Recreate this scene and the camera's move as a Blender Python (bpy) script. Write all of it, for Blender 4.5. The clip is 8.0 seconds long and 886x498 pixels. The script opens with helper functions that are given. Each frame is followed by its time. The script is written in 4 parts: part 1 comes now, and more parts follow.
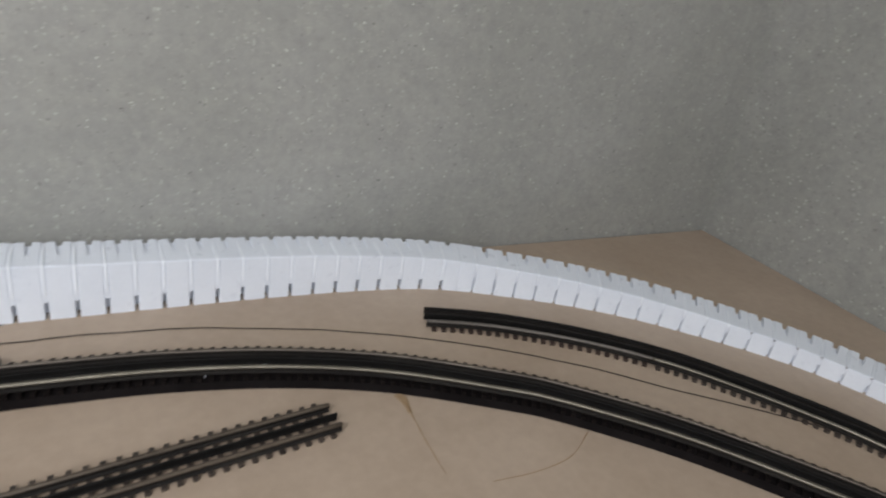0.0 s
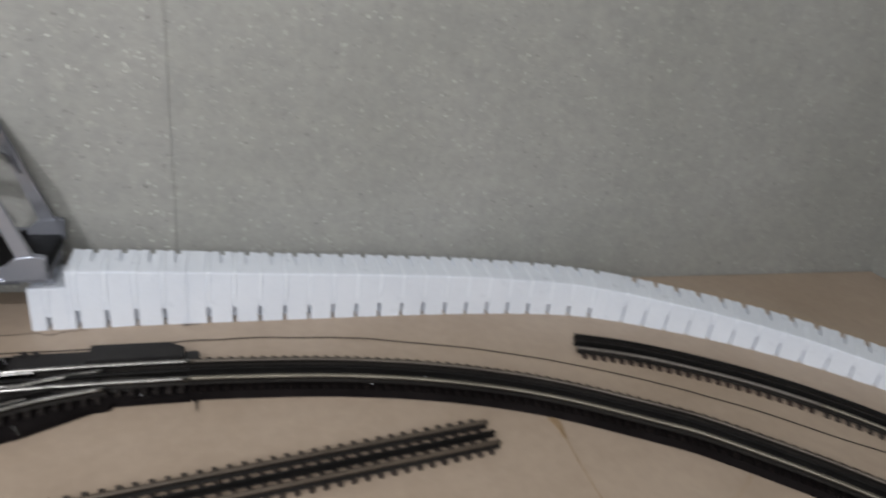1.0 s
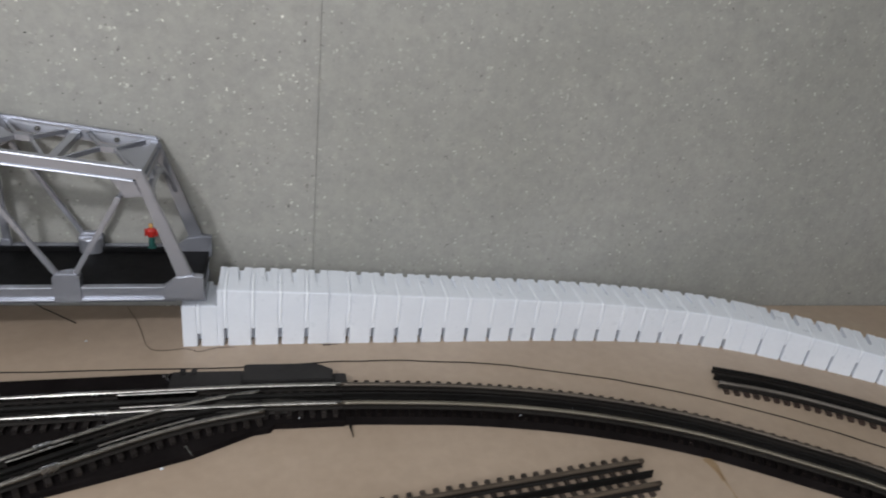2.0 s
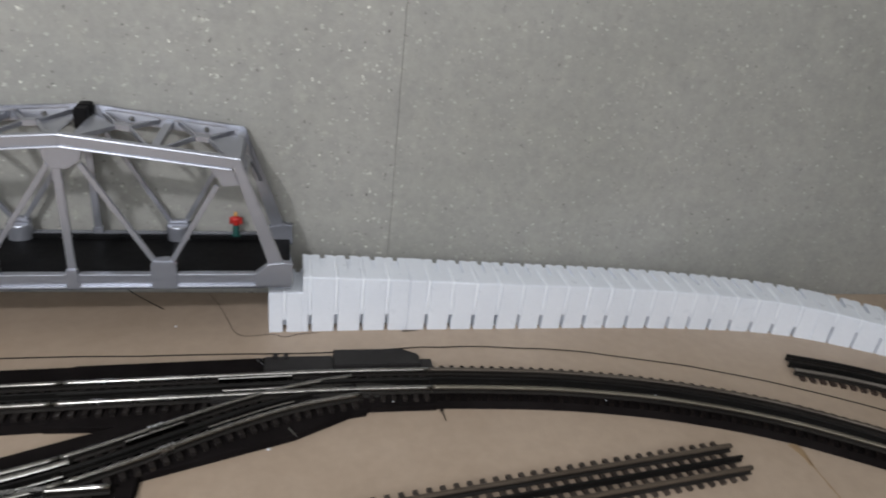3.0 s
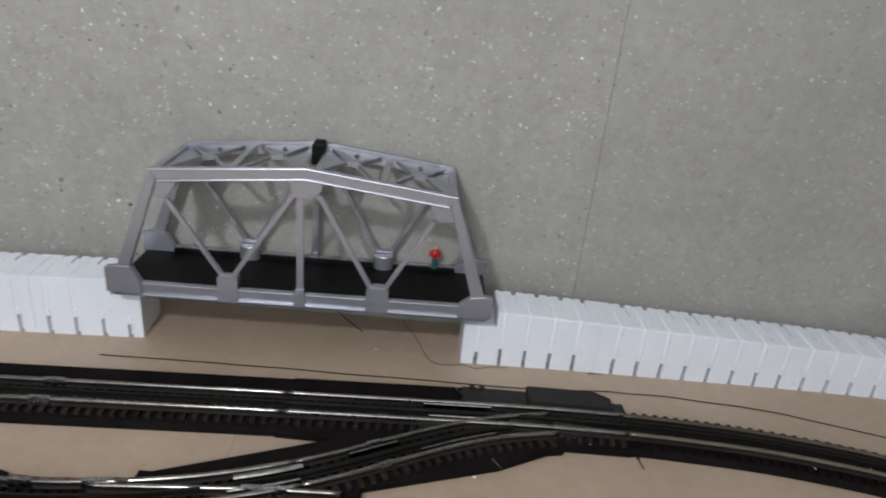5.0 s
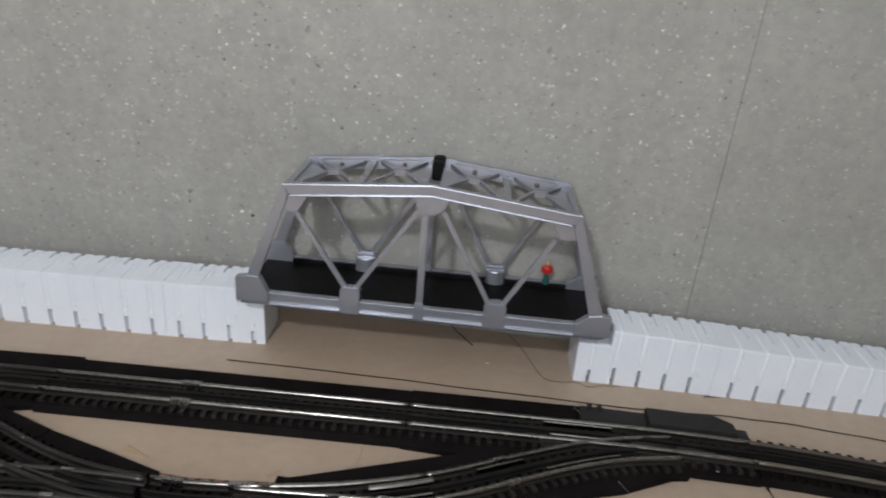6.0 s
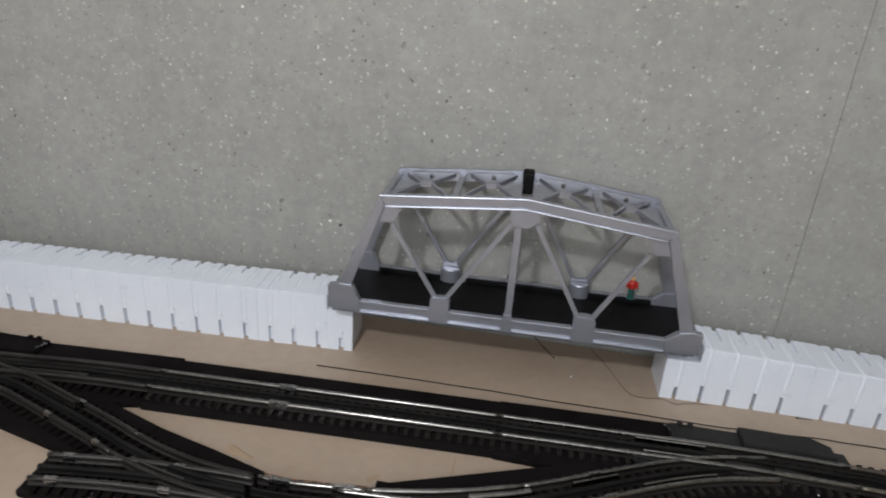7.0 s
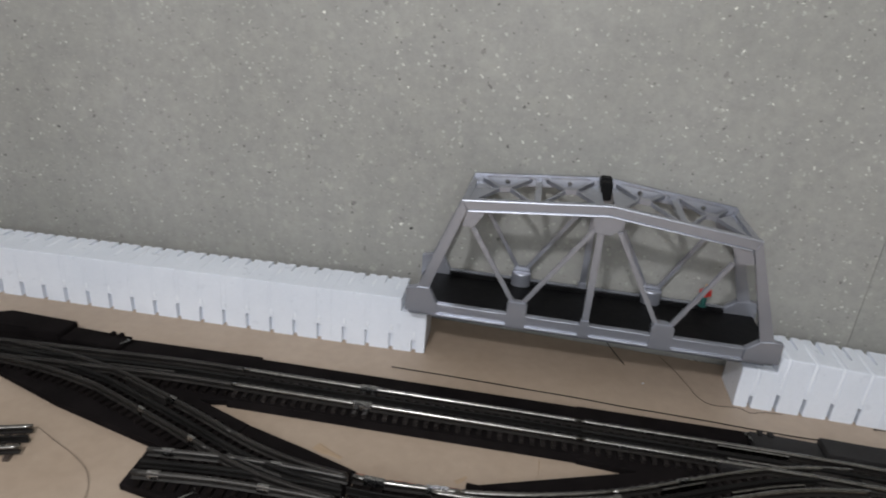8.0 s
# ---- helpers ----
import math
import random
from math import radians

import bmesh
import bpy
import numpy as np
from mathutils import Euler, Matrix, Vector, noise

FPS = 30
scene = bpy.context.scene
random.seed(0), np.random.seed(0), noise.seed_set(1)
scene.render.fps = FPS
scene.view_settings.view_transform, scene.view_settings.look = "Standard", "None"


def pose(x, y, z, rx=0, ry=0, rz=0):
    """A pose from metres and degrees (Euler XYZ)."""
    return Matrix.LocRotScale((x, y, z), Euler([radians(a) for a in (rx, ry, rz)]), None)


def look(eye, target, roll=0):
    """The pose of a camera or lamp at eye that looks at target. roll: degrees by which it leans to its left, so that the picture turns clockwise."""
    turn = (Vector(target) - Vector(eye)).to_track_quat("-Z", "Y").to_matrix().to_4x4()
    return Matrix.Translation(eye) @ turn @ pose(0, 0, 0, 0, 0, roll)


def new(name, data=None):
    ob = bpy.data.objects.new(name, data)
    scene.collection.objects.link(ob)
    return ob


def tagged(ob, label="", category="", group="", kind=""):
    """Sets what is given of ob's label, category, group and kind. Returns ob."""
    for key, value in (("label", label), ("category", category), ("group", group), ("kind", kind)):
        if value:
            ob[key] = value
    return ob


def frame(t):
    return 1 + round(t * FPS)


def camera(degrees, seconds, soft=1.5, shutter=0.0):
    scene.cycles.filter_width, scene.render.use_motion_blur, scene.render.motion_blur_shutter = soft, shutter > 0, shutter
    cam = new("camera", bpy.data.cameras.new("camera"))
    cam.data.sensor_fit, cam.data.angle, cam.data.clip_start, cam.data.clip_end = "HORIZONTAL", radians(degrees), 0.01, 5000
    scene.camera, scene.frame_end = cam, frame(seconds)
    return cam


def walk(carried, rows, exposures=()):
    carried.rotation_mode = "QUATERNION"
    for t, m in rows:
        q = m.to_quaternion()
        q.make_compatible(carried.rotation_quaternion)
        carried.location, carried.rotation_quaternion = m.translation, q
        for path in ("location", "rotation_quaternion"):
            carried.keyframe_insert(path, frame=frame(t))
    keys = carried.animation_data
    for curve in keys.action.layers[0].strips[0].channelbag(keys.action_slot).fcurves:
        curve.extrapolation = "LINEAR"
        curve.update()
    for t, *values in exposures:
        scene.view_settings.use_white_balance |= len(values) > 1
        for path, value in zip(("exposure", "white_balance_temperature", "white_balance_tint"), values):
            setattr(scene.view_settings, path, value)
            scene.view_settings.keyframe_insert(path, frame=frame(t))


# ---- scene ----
cam = camera(69.0, 8.0, soft=1.9, shutter=0.6)
PATH = [
    (0, (0.3053, -0.8809, 0.4777), (0.7667, -0.1011, 0.0546), 9.66),
    (0.5, (0.2869, -0.8977, 0.4740), (0.6771, -0.0889, 0.0339), 10.13),
    (1, (0.2481, -0.8821, 0.4777), (0.5442, -0.0201, 0.0661), 7.55),
    (1.5, (0.1925, -0.8462, 0.4882), (0.4231, 0.0383, 0.0827), 7.62),
    (2.8, (0.0578, -0.8261, 0.4787), (0.2809, 0.0464, 0.0440), 6.87),
    (3, (0.0472, -0.8261, 0.4780), (0.2524, 0.0521, 0.0459), 6.73),
    (3.5, (0.0189, -0.8307, 0.4845), (0.1865, 0.0589, 0.0596), 6.65),
    (4, (-0.0112, -0.8293, 0.4913), (0.1099, 0.0766, 0.0853), 5.92),
    (4.5, (-0.0393, -0.8297, 0.4863), (0.0306, 0.0783, 0.0731), 5.73),
    (4.7, (-0.0432, -0.8359, 0.4808), (0.0075, 0.0799, 0.0824), 5.76),
    (6, (-0.1340, -0.8418, 0.4930), (-0.1998, 0.0716, 0.0914), 4.68),
    (6.5, (-0.1580, -0.8513, 0.4910), (-0.2635, 0.0616, 0.0967), 4.68),
    (7, (-0.1956, -0.8603, 0.4935), (-0.3247, 0.0514, 0.1036), 4.30),
    (7.5, (-0.2396, -0.8628, 0.4965), (-0.3708, 0.0439, 0.0958), 4.37),
    (8, (-0.2745, -0.8805, 0.4947), (-0.4273, 0.0275, 0.1046), 4.63),
]
walk(cam, [(t, look(eye, target, roll)) for t, eye, target, roll in PATH], exposures=[(0.0, -0.07), (1.0, -0.17), (3.0, -0.23), (4.5, -0.29), (6.0, -0.36), (8.0, -0.41)])

# ---- light: one shaded ceiling lamp behind the camera, an added fill, the dim room ----
world = bpy.data.worlds.new("room_air")
scene.world = world
world.use_nodes = True
world.node_tree.nodes["Background"].inputs[0].default_value = (0.9, 0.95, 1.0, 1)
world.node_tree.nodes["Background"].inputs[1].default_value = 0.12

LAMP_AT = (-0.48, -1.30, 1.09)
lamp_data = bpy.data.lights.new("lamp_light", "POINT")
lamp_data.shadow_soft_size = 0.04
lamp_data.energy, lamp_data.color = 44.0, (0.978, 0.985, 1.04)
lamp_light = new("lamp_light", lamp_data)
lamp_light.location = LAMP_AT
# added fill light in an unseen opening in the wall behind
FILL_OPENING = (-0.95, 0.55, 0.60, 1.20)
fill_data = bpy.data.lights.new("fill_light", "AREA")
fill_data.shape, fill_data.size, fill_data.size_y = "RECTANGLE", FILL_OPENING[1] - FILL_OPENING[0] - 0.1, FILL_OPENING[3] - FILL_OPENING[2] - 0.1
fill_data.energy, fill_data.color = 12.0, (0.95, 0.985, 1.05)
fill_lamp = new("fill_light", fill_data)
fill_lamp.matrix_basis = pose((FILL_OPENING[0] + FILL_OPENING[1]) / 2, -1.96, (FILL_OPENING[2] + FILL_OPENING[3]) / 2, 90, 0, 0)


# ---- materials ----
def nodes_of(name, rough=0.6, metal=0.0, spec=0.5):
    m = bpy.data.materials.new(name)
    m.use_nodes = True
    nt = m.node_tree
    b = nt.nodes["Principled BSDF"]
    b.inputs["Roughness"].default_value = rough
    b.inputs["Metallic"].default_value = metal
    b.inputs["Specular IOR Level"].default_value = spec
    return m, nt, b


def add(nt, kind, **values):
    n = nt.nodes.new(kind)
    for key, value in values.items():
        n.inputs[key.replace("_", " ")].default_value = value
    return n


def coords(nt):
    return nt.nodes.new("ShaderNodeNewGeometry").outputs["Position"]


def noise_of(nt, scale, detail=4.0, rough=0.6):
    n = add(nt, "ShaderNodeTexNoise", Scale=scale, Detail=detail, Roughness=rough)
    nt.links.new(coords(nt), n.inputs["Vector"])
    return n.outputs["Fac"]


def ramp(nt, fac, stops):
    r = nt.nodes.new("ShaderNodeValToRGB")
    while len(r.color_ramp.elements) < len(stops):
        r.color_ramp.elements.new(0.5)
    for e, (at, c) in zip(r.color_ramp.elements, stops):
        e.position, e.color = at, (*c, 1) if len(c) == 3 else c
    nt.links.new(fac, r.inputs[0])
    return r.outputs[0]


def mix(nt, fac, a, b):
    n = nt.nodes.new("ShaderNodeMix")
    n.data_type = "RGBA"
    for sock, v in ((n.inputs[0], fac), (n.inputs[6], a), (n.inputs[7], b)):
        if hasattr(v, "links"):
            nt.links.new(v, sock)
        else:
            sock.default_value = v if not isinstance(v, tuple) or len(v) == 4 else (*v, 1)
    return n.outputs[2]


def bump(nt, b, height, strength, distance):
    n = add(nt, "ShaderNodeBump", Strength=strength, Distance=distance)
    nt.links.new(height, n.inputs["Height"])
    nt.links.new(n.outputs[0], b.inputs["Normal"])


def plain(name, c1, c2, scale, rough=0.6, metal=0.0, spec=0.5, bump_scale=0, bump_strength=0.2, bump_depth=0.0005, vary=0.0, fine_dark=0.93, rough_var=0.08):
    """Two-tone surface with large stains and fine grain."""
    m, nt, b = nodes_of(name, rough, metal, spec)
    col = ramp(nt, noise_of(nt, scale), [(0.3, c1), (0.7, c2)])
    fine = ramp(nt, noise_of(nt, scale * 17, 3), [(0.3, (fine_dark,) * 3), (0.7, (1.0, 1.0, 1.0))])
    mul = nt.nodes.new("ShaderNodeMix")
    mul.data_type, mul.blend_type = "RGBA", "MULTIPLY"
    mul.inputs[0].default_value = 1.0
    nt.links.new(col, mul.inputs[6])
    nt.links.new(fine, mul.inputs[7])
    out = mul.outputs[2]
    if vary:
        info = nt.nodes.new("ShaderNodeObjectInfo")
        hsv = nt.nodes.new("ShaderNodeHueSaturation")
        mr = nt.nodes.new("ShaderNodeMapRange")
        mr.inputs[3].default_value, mr.inputs[4].default_value = 1 - vary, 1 + vary
        nt.links.new(info.outputs["Random"], mr.inputs[0])
        nt.links.new(mr.outputs[0], hsv.inputs["Value"])
        nt.links.new(out, hsv.inputs["Color"])
        out = hsv.outputs[0]
    nt.links.new(out, b.inputs["Base Color"])
    rr = nt.nodes.new("ShaderNodeMapRange")
    rr.inputs[3].default_value, rr.inputs[4].default_value = max(rough - rough_var, 0.03), min(rough + rough_var, 1)
    nt.links.new(noise_of(nt, scale * 5, 3), rr.inputs[0])
    nt.links.new(rr.outputs[0], b.inputs["Roughness"])
    if bump_scale:
        bump(nt, b, noise_of(nt, bump_scale, 4), bump_strength, bump_depth)
    return m


def concrete(name, specks=1.0, tint=(1.0, 1.0, 1.0)):
    """Grey exposed concrete with pale and dark grit."""
    m, nt, b = nodes_of(name, 0.8, 0.0, 0.3)
    base = ramp(nt, noise_of(nt, 3.0, 5), [(0.3, (0.30 * tint[0], 0.298 * tint[1], 0.275 * tint[2])), (0.7, (0.36 * tint[0], 0.357 * tint[1], 0.333 * tint[2]))])
    mottled = ramp(nt, noise_of(nt, 75.0, 6, 0.75), [(0.3, (0.88, 0.88, 0.875)), (0.52, (1, 1, 1)), (0.72, (1.09, 1.09, 1.075))])
    mul = nt.nodes.new("ShaderNodeMix")
    mul.data_type, mul.blend_type = "RGBA", "MULTIPLY"
    mul.inputs[0].default_value = 1.0
    nt.links.new(base, mul.inputs[6])
    nt.links.new(mottled, mul.inputs[7])
    cloud = ramp(nt, noise_of(nt, 22.0, 5, 0.7), [(0.32, (0.92, 0.92, 0.93)), (0.5, (1, 1, 1)), (0.68, (1.07, 1.07, 1.055))])
    mul2 = nt.nodes.new("ShaderNodeMix")
    mul2.data_type, mul2.blend_type = "RGBA", "MULTIPLY"
    mul2.inputs[0].default_value = 1.0
    nt.links.new(mul.outputs[2], mul2.inputs[6])
    nt.links.new(cloud, mul2.inputs[7])
    out = mul2.outputs[2]
    for scale, share, size, colour in ((42.0, 0.14, 0.28, (0.40, 0.395, 0.355)), (95.0, 0.22, 0.26, (0.52, 0.52, 0.475)), (170.0, 0.18, 0.30, (0.46, 0.45, 0.40)), (60.0, 0.22, 0.14, (0.80, 0.80, 0.73)), (115.0, 0.16, 0.21, (0.82, 0.82, 0.74)),
                                       (52.0, 0.10, 0.22, (0.22, 0.215, 0.20)), (62.0, 0.13, 0.16, (0.035, 0.034, 0.033)), (140.0, 0.12, 0.25, (0.13, 0.125, 0.115))):
        v = add(nt, "ShaderNodeTexVoronoi", Scale=scale, Randomness=1.0)
        warp = nt.nodes.new("ShaderNodeVectorMath")
        warp.operation = "ADD"
        wob = add(nt, "ShaderNodeTexNoise", Scale=scale * 2.6, Detail=1.0)
        nt.links.new(coords(nt), wob.inputs["Vector"])
        sc = nt.nodes.new("ShaderNodeVectorMath")
        sc.operation = "SCALE"
        sc.inputs["Scale"].default_value = 0.70 / scale
        nt.links.new(wob.outputs["Color"], sc.inputs[0])
        nt.links.new(coords(nt), warp.inputs[0])
        nt.links.new(sc.outputs[0], warp.inputs[1])
        nt.links.new(warp.outputs[0], v.inputs["Vector"])
        sep = nt.nodes.new("ShaderNodeSeparateColor")
        nt.links.new(v.outputs["Color"], sep.inputs[0])
        few = nt.nodes.new("ShaderNodeMath")
        few.operation = "LESS_THAN"
        few.inputs[1].default_value = share
        nt.links.new(sep.outputs[0], few.inputs[0])
        spot = nt.nodes.new("ShaderNodeMapRange")
        spot.inputs[1].default_value, spot.inputs[2].default_value = size, size * 0.6
        grade = nt.nodes.new("ShaderNodeMath")
        grade.operation = "MULTIPLY_ADD"
        grade.inputs[1].default_value, grade.inputs[2].default_value = 1.3, 0.45
        nt.links.new(sep.outputs[1], grade.inputs[0])
        sized = nt.nodes.new("ShaderNodeMath")
        sized.operation = "DIVIDE"
        nt.links.new(v.outputs["Distance"], sized.inputs[0])
        nt.links.new(grade.outputs[0], sized.inputs[1])
        nt.links.new(sized.outputs[0], spot.inputs[0])
        patch = nt.nodes.new("ShaderNodeMapRange")
        patch.inputs[1].default_value, patch.inputs[2].default_value, patch.inputs[3].default_value, patch.inputs[4].default_value = 0.36, 0.62, 0.45 * specks, 1.0 * specks
        nt.links.new(noise_of(nt, 4.0 + 0.02 * scale, 3), patch.inputs[0])
        here = nt.nodes.new("ShaderNodeMath")
        here.operation = "MULTIPLY"
        nt.links.new(patch.outputs[0], here.inputs[0])
        both = nt.nodes.new("ShaderNodeMath")
        both.operation = "MULTIPLY"
        nt.links.new(few.outputs[0], both.inputs[0])
        nt.links.new(spot.outputs[0], here.inputs[1])
        nt.links.new(here.outputs[0], both.inputs[1])
        out = mix(nt, both.outputs[0], out, colour)
    nt.links.new(out, b.inputs["Base Color"])
    bump(nt, b, noise_of(nt, 160.0, 5), 0.25, 0.0015)
    return m


M_WALL = concrete("speckled_concrete")
M_WALL_FINE = concrete("smoother_concrete", 0.60, (0.985, 0.988, 0.985))
M_WALL_SIDE = concrete("weathered_smooth_concrete", 0.35, (0.985, 0.988, 0.985))
M_ROOM = plain("plain_wall_paint", (0.82, 0.82, 0.80), (0.87, 0.87, 0.85), 2.0, 0.85)
M_BOARD = plain("tan_hardboard", (0.366, 0.281, 0.207), (0.438, 0.347, 0.267), 4.0, 0.5, spec=0.45, bump_scale=300, bump_strength=0.12, fine_dark=0.91)
M_FLOOR = plain("grey_floor", (0.44, 0.43, 0.41), (0.52, 0.51, 0.49), 3.0, 0.7)
M_FOAM = plain("white_foam", (0.755, 0.797, 0.865), (0.815, 0.853, 0.915), 12.0, 0.30, spec=0.5, bump_scale=220, bump_strength=0.12, bump_depth=0.0005, fine_dark=0.97)
# paler than the foam, to paint the bright line at each slot
M_FOAM_GLINT = plain("glint_white_foam", (0.86, 0.90, 0.96), (0.90, 0.935, 0.975), 40.0, 0.30, fine_dark=0.98)
M_BRIDGE = plain("silver_grey_plastic", (0.345, 0.358, 0.402), (0.385, 0.398, 0.442), 6.0, 0.24, 0.60, 0.5, fine_dark=0.985, rough_var=0.02)
M_DECK = plain("matt_black_plastic", (0.003, 0.003, 0.0033), (0.006, 0.006, 0.0065), 20.0, 0.6, spec=0.15)
M_BED = plain("black_foam_roadbed", (0.0072, 0.0060, 0.0060), (0.0125, 0.0105, 0.0105), 25.0, 0.85, spec=0.02, bump_scale=400, bump_strength=0.4)
M_TIE = plain("dark_brown_plastic_ties", (0.0135, 0.0112, 0.0102), (0.025, 0.0212, 0.0195), 40.0, 0.42, spec=0.25, vary=0.25)
# near-black copy of the ties for the left switches, siding and curve
M_TIE_DARK = plain("near_black_ties", (0.006, 0.0046, 0.0043), (0.010, 0.0078, 0.0072), 40.0, 0.7, spec=0.05, vary=0.2)
M_TIE_OLD = plain("weathered_brown_ties", (0.028, 0.020, 0.0155), (0.058, 0.044, 0.034), 40.0, 0.6, vary=0.25)
M_TIE_RED = plain("reddish_brown_ties", (0.026, 0.015, 0.011), (0.050, 0.030, 0.022), 40.0, 0.6, vary=0.25)
M_RAIL = plain("nickel_rail", (0.25, 0.24, 0.22), (0.37, 0.355, 0.33), 9.0, 0.21, 1.0, fine_dark=0.55)
M_RAIL_OLD = plain("tarnished_rail", (0.025, 0.022, 0.020), (0.060, 0.055, 0.050), 9.0, 0.42, 0.7)
M_RAIL_DULL = plain("dull_grey_rail", (0.055, 0.052, 0.049), (0.105, 0.10, 0.094), 7.0, 0.34, 0.8)
M_RAIL_OLIVE = plain("olive_brown_rail", (0.125, 0.111, 0.086), (0.21, 0.19, 0.15), 14.0, 0.36, 0.75)
M_RAIL_UMBER = plain("umber_rail", (0.072, 0.058, 0.046), (0.12, 0.100, 0.080), 14.0, 0.42, 0.6)
M_RAIL_TAUPE = plain("taupe_rail", (0.11, 0.096, 0.082), (0.17, 0.15, 0.13), 14.0, 0.5, 0.3)
M_RAIL_BROWN = plain("brown_matt_rail", (0.075, 0.057, 0.042), (0.130, 0.102, 0.077), 12.0, 0.42, 0.45)
M_POINT = plain("dark_grey_plastic", (0.030, 0.028, 0.025), (0.045, 0.042, 0.038), 20.0, 0.5)
M_RAIL_SIDE = plain("dull_rail_sides", (0.012, 0.010, 0.009), (0.026, 0.023, 0.020), 8.0, 0.6, 0.1, 0.2)
M_RAIL_BLACK = plain("blackened_rail", (0.006, 0.0055, 0.005), (0.012, 0.011, 0.010), 30.0, 0.65, 0.0, 0.12)
M_MOTOR = plain("black_machine_plastic", (0.017, 0.0158, 0.0155), (0.026, 0.0245, 0.024), 30.0, 0.6, spec=0.2, bump_scale=300)
M_WIRE = plain("black_wire", (0.007, 0.006, 0.0055), (0.014, 0.012, 0.010), 30.0, 0.55, spec=0.2)
M_STAIN = plain("brown_glue", (0.27, 0.175, 0.09), (0.36, 0.26, 0.16), 60.0, 0.4)
M_SMEAR = plain("faint_orange_glue", (0.37, 0.262, 0.165), (0.41, 0.302, 0.205), 60.0, 0.45)
M_RED = plain("red_paint", (0.42, 0.015, 0.012), (0.55, 0.03, 0.022), 100.0, 0.5)
M_TEAL = plain("dark_teal_paint", (0.01, 0.07, 0.06), (0.02, 0.10, 0.085), 100.0, 0.5)
M_RUST = plain("rust_red_edge", (0.16, 0.045, 0.022), (0.24, 0.075, 0.04), 90.0, 0.5)
M_TAN = plain("yellow_paint", (0.6, 0.33, 0.10), (0.7, 0.4, 0.15), 100.0, 0.5)
M_STEEL = plain("bright_steel", (0.30, 0.297, 0.29), (0.46, 0.455, 0.445), 60.0, 0.26, 1.0)


# ---- builders ----
def part(name, bm, material, parent=None, label=""):
    me = bpy.data.meshes.new(name)
    bmesh.ops.recalc_face_normals(bm, faces=bm.faces)
    bm.to_mesh(me)
    bm.free()
    me.materials.append(material)
    ob = new(name, me)
    ob.parent = parent
    if label:
        ob["label"] = label
    return ob


def shared(name, me, parent, m=None):
    ob = new(name, me)
    ob.parent = parent
    if m is not None:
        ob.matrix_basis = m
    return ob


def empty(name, label, category, m=None, group=""):
    ob = new(name)
    ob.empty_display_size = 0.02
    if m is not None:
        ob.matrix_basis = m
    return tagged(ob, label, category, group)


def box(bm, x0, x1, y0, y1, z0, z1, bevel=0.0):
    vs = [bm.verts.new((x, y, z)) for x in (x0, x1) for y in (y0, y1) for z in (z0, z1)]
    fs = [bm.faces.new([vs[i] for i in q]) for q in ((0, 1, 3, 2), (4, 6, 7, 5), (0, 4, 5, 1), (2, 3, 7, 6), (0, 2, 6, 4), (1, 5, 7, 3))]
    if bevel:
        es = list({e for f in fs for e in f.edges})
        bmesh.ops.bevel(bm, geom=es, offset=bevel, segments=2, affect="EDGES", clamp_overlap=True)
    return bm


def boxed(*args, **kw):
    return box(bmesh.new(), *args, **kw)


def prism(bm, outline, depth0, depth1, place):
    """A flat outline (a, b) drawn out from depth0 to depth1; place(a, b, d) gives the point."""
    lo = [bm.verts.new(place(a, b, depth0)) for a, b in outline]
    hi = [bm.verts.new(place(a, b, depth1)) for a, b in outline]
    n = len(outline)
    bm.faces.new(lo[::-1])
    bm.faces.new(hi)
    for i in range(n):
        bm.faces.new((lo[i], lo[(i + 1) % n], hi[(i + 1) % n], hi[i]))
    return bm


def smooth_line(points, step=0.006):
    """An even, smooth line through points (Catmull-Rom)."""
    p = [Vector(q) for q in points]
    p = [2 * p[0] - p[1]] + p + [2 * p[-1] - p[-2]]
    fine = []
    for a, b, c, d in zip(p, p[1:], p[2:], p[3:]):
        n = max(int((c - b).length / 0.004), 2)
        for i in range(n):
            t = i / n
            fine.append(0.5 * ((2 * b) + (c - a) * t + (2 * a - 5 * b + 4 * c - d) * t * t + (3 * b - 3 * c + d - a) * t ** 3))
    fine.append(p[-2])
    out, left = [fine[0]], 0.0
    for a, b in zip(fine, fine[1:]):
        run = (b - a).length
        at = step - left
        while at <= run:
            out.append(a.lerp(b, at / run))
            at += step
        left = run - (at - step)
    return out


class Line:
    """A smooth plan line with arc length."""
    def __init__(self, points, step=0.006):
        self.p = smooth_line([(x, y, 0) for x, y in points], step)
        self.step = step
        self.length = step * (len(self.p) - 1)

    def at(self, s, off=0.0, z=0.0):
        i = min(max(s / self.step, 0), len(self.p) - 1.001)
        k = int(i)
        a, b = self.p[k], self.p[k + 1]
        t0 = (self.p[min(k + 1, len(self.p) - 1)] - self.p[max(k - 1, 0)]).normalized()
        t1 = (self.p[min(k + 2, len(self.p) - 1)] - self.p[k]).normalized()
        t = t0.lerp(t1, i - k).normalized()
        extra = s - min(max(s, 0), self.length)
        q = a.lerp(b, i - k) + t * extra
        return Vector((q.x - t.y * off, q.y + t.x * off, z))

    def turn(self, s):
        d = self.at(s + 0.004) - self.at(s - 0.004)
        return math.atan2(d.y, d.x)


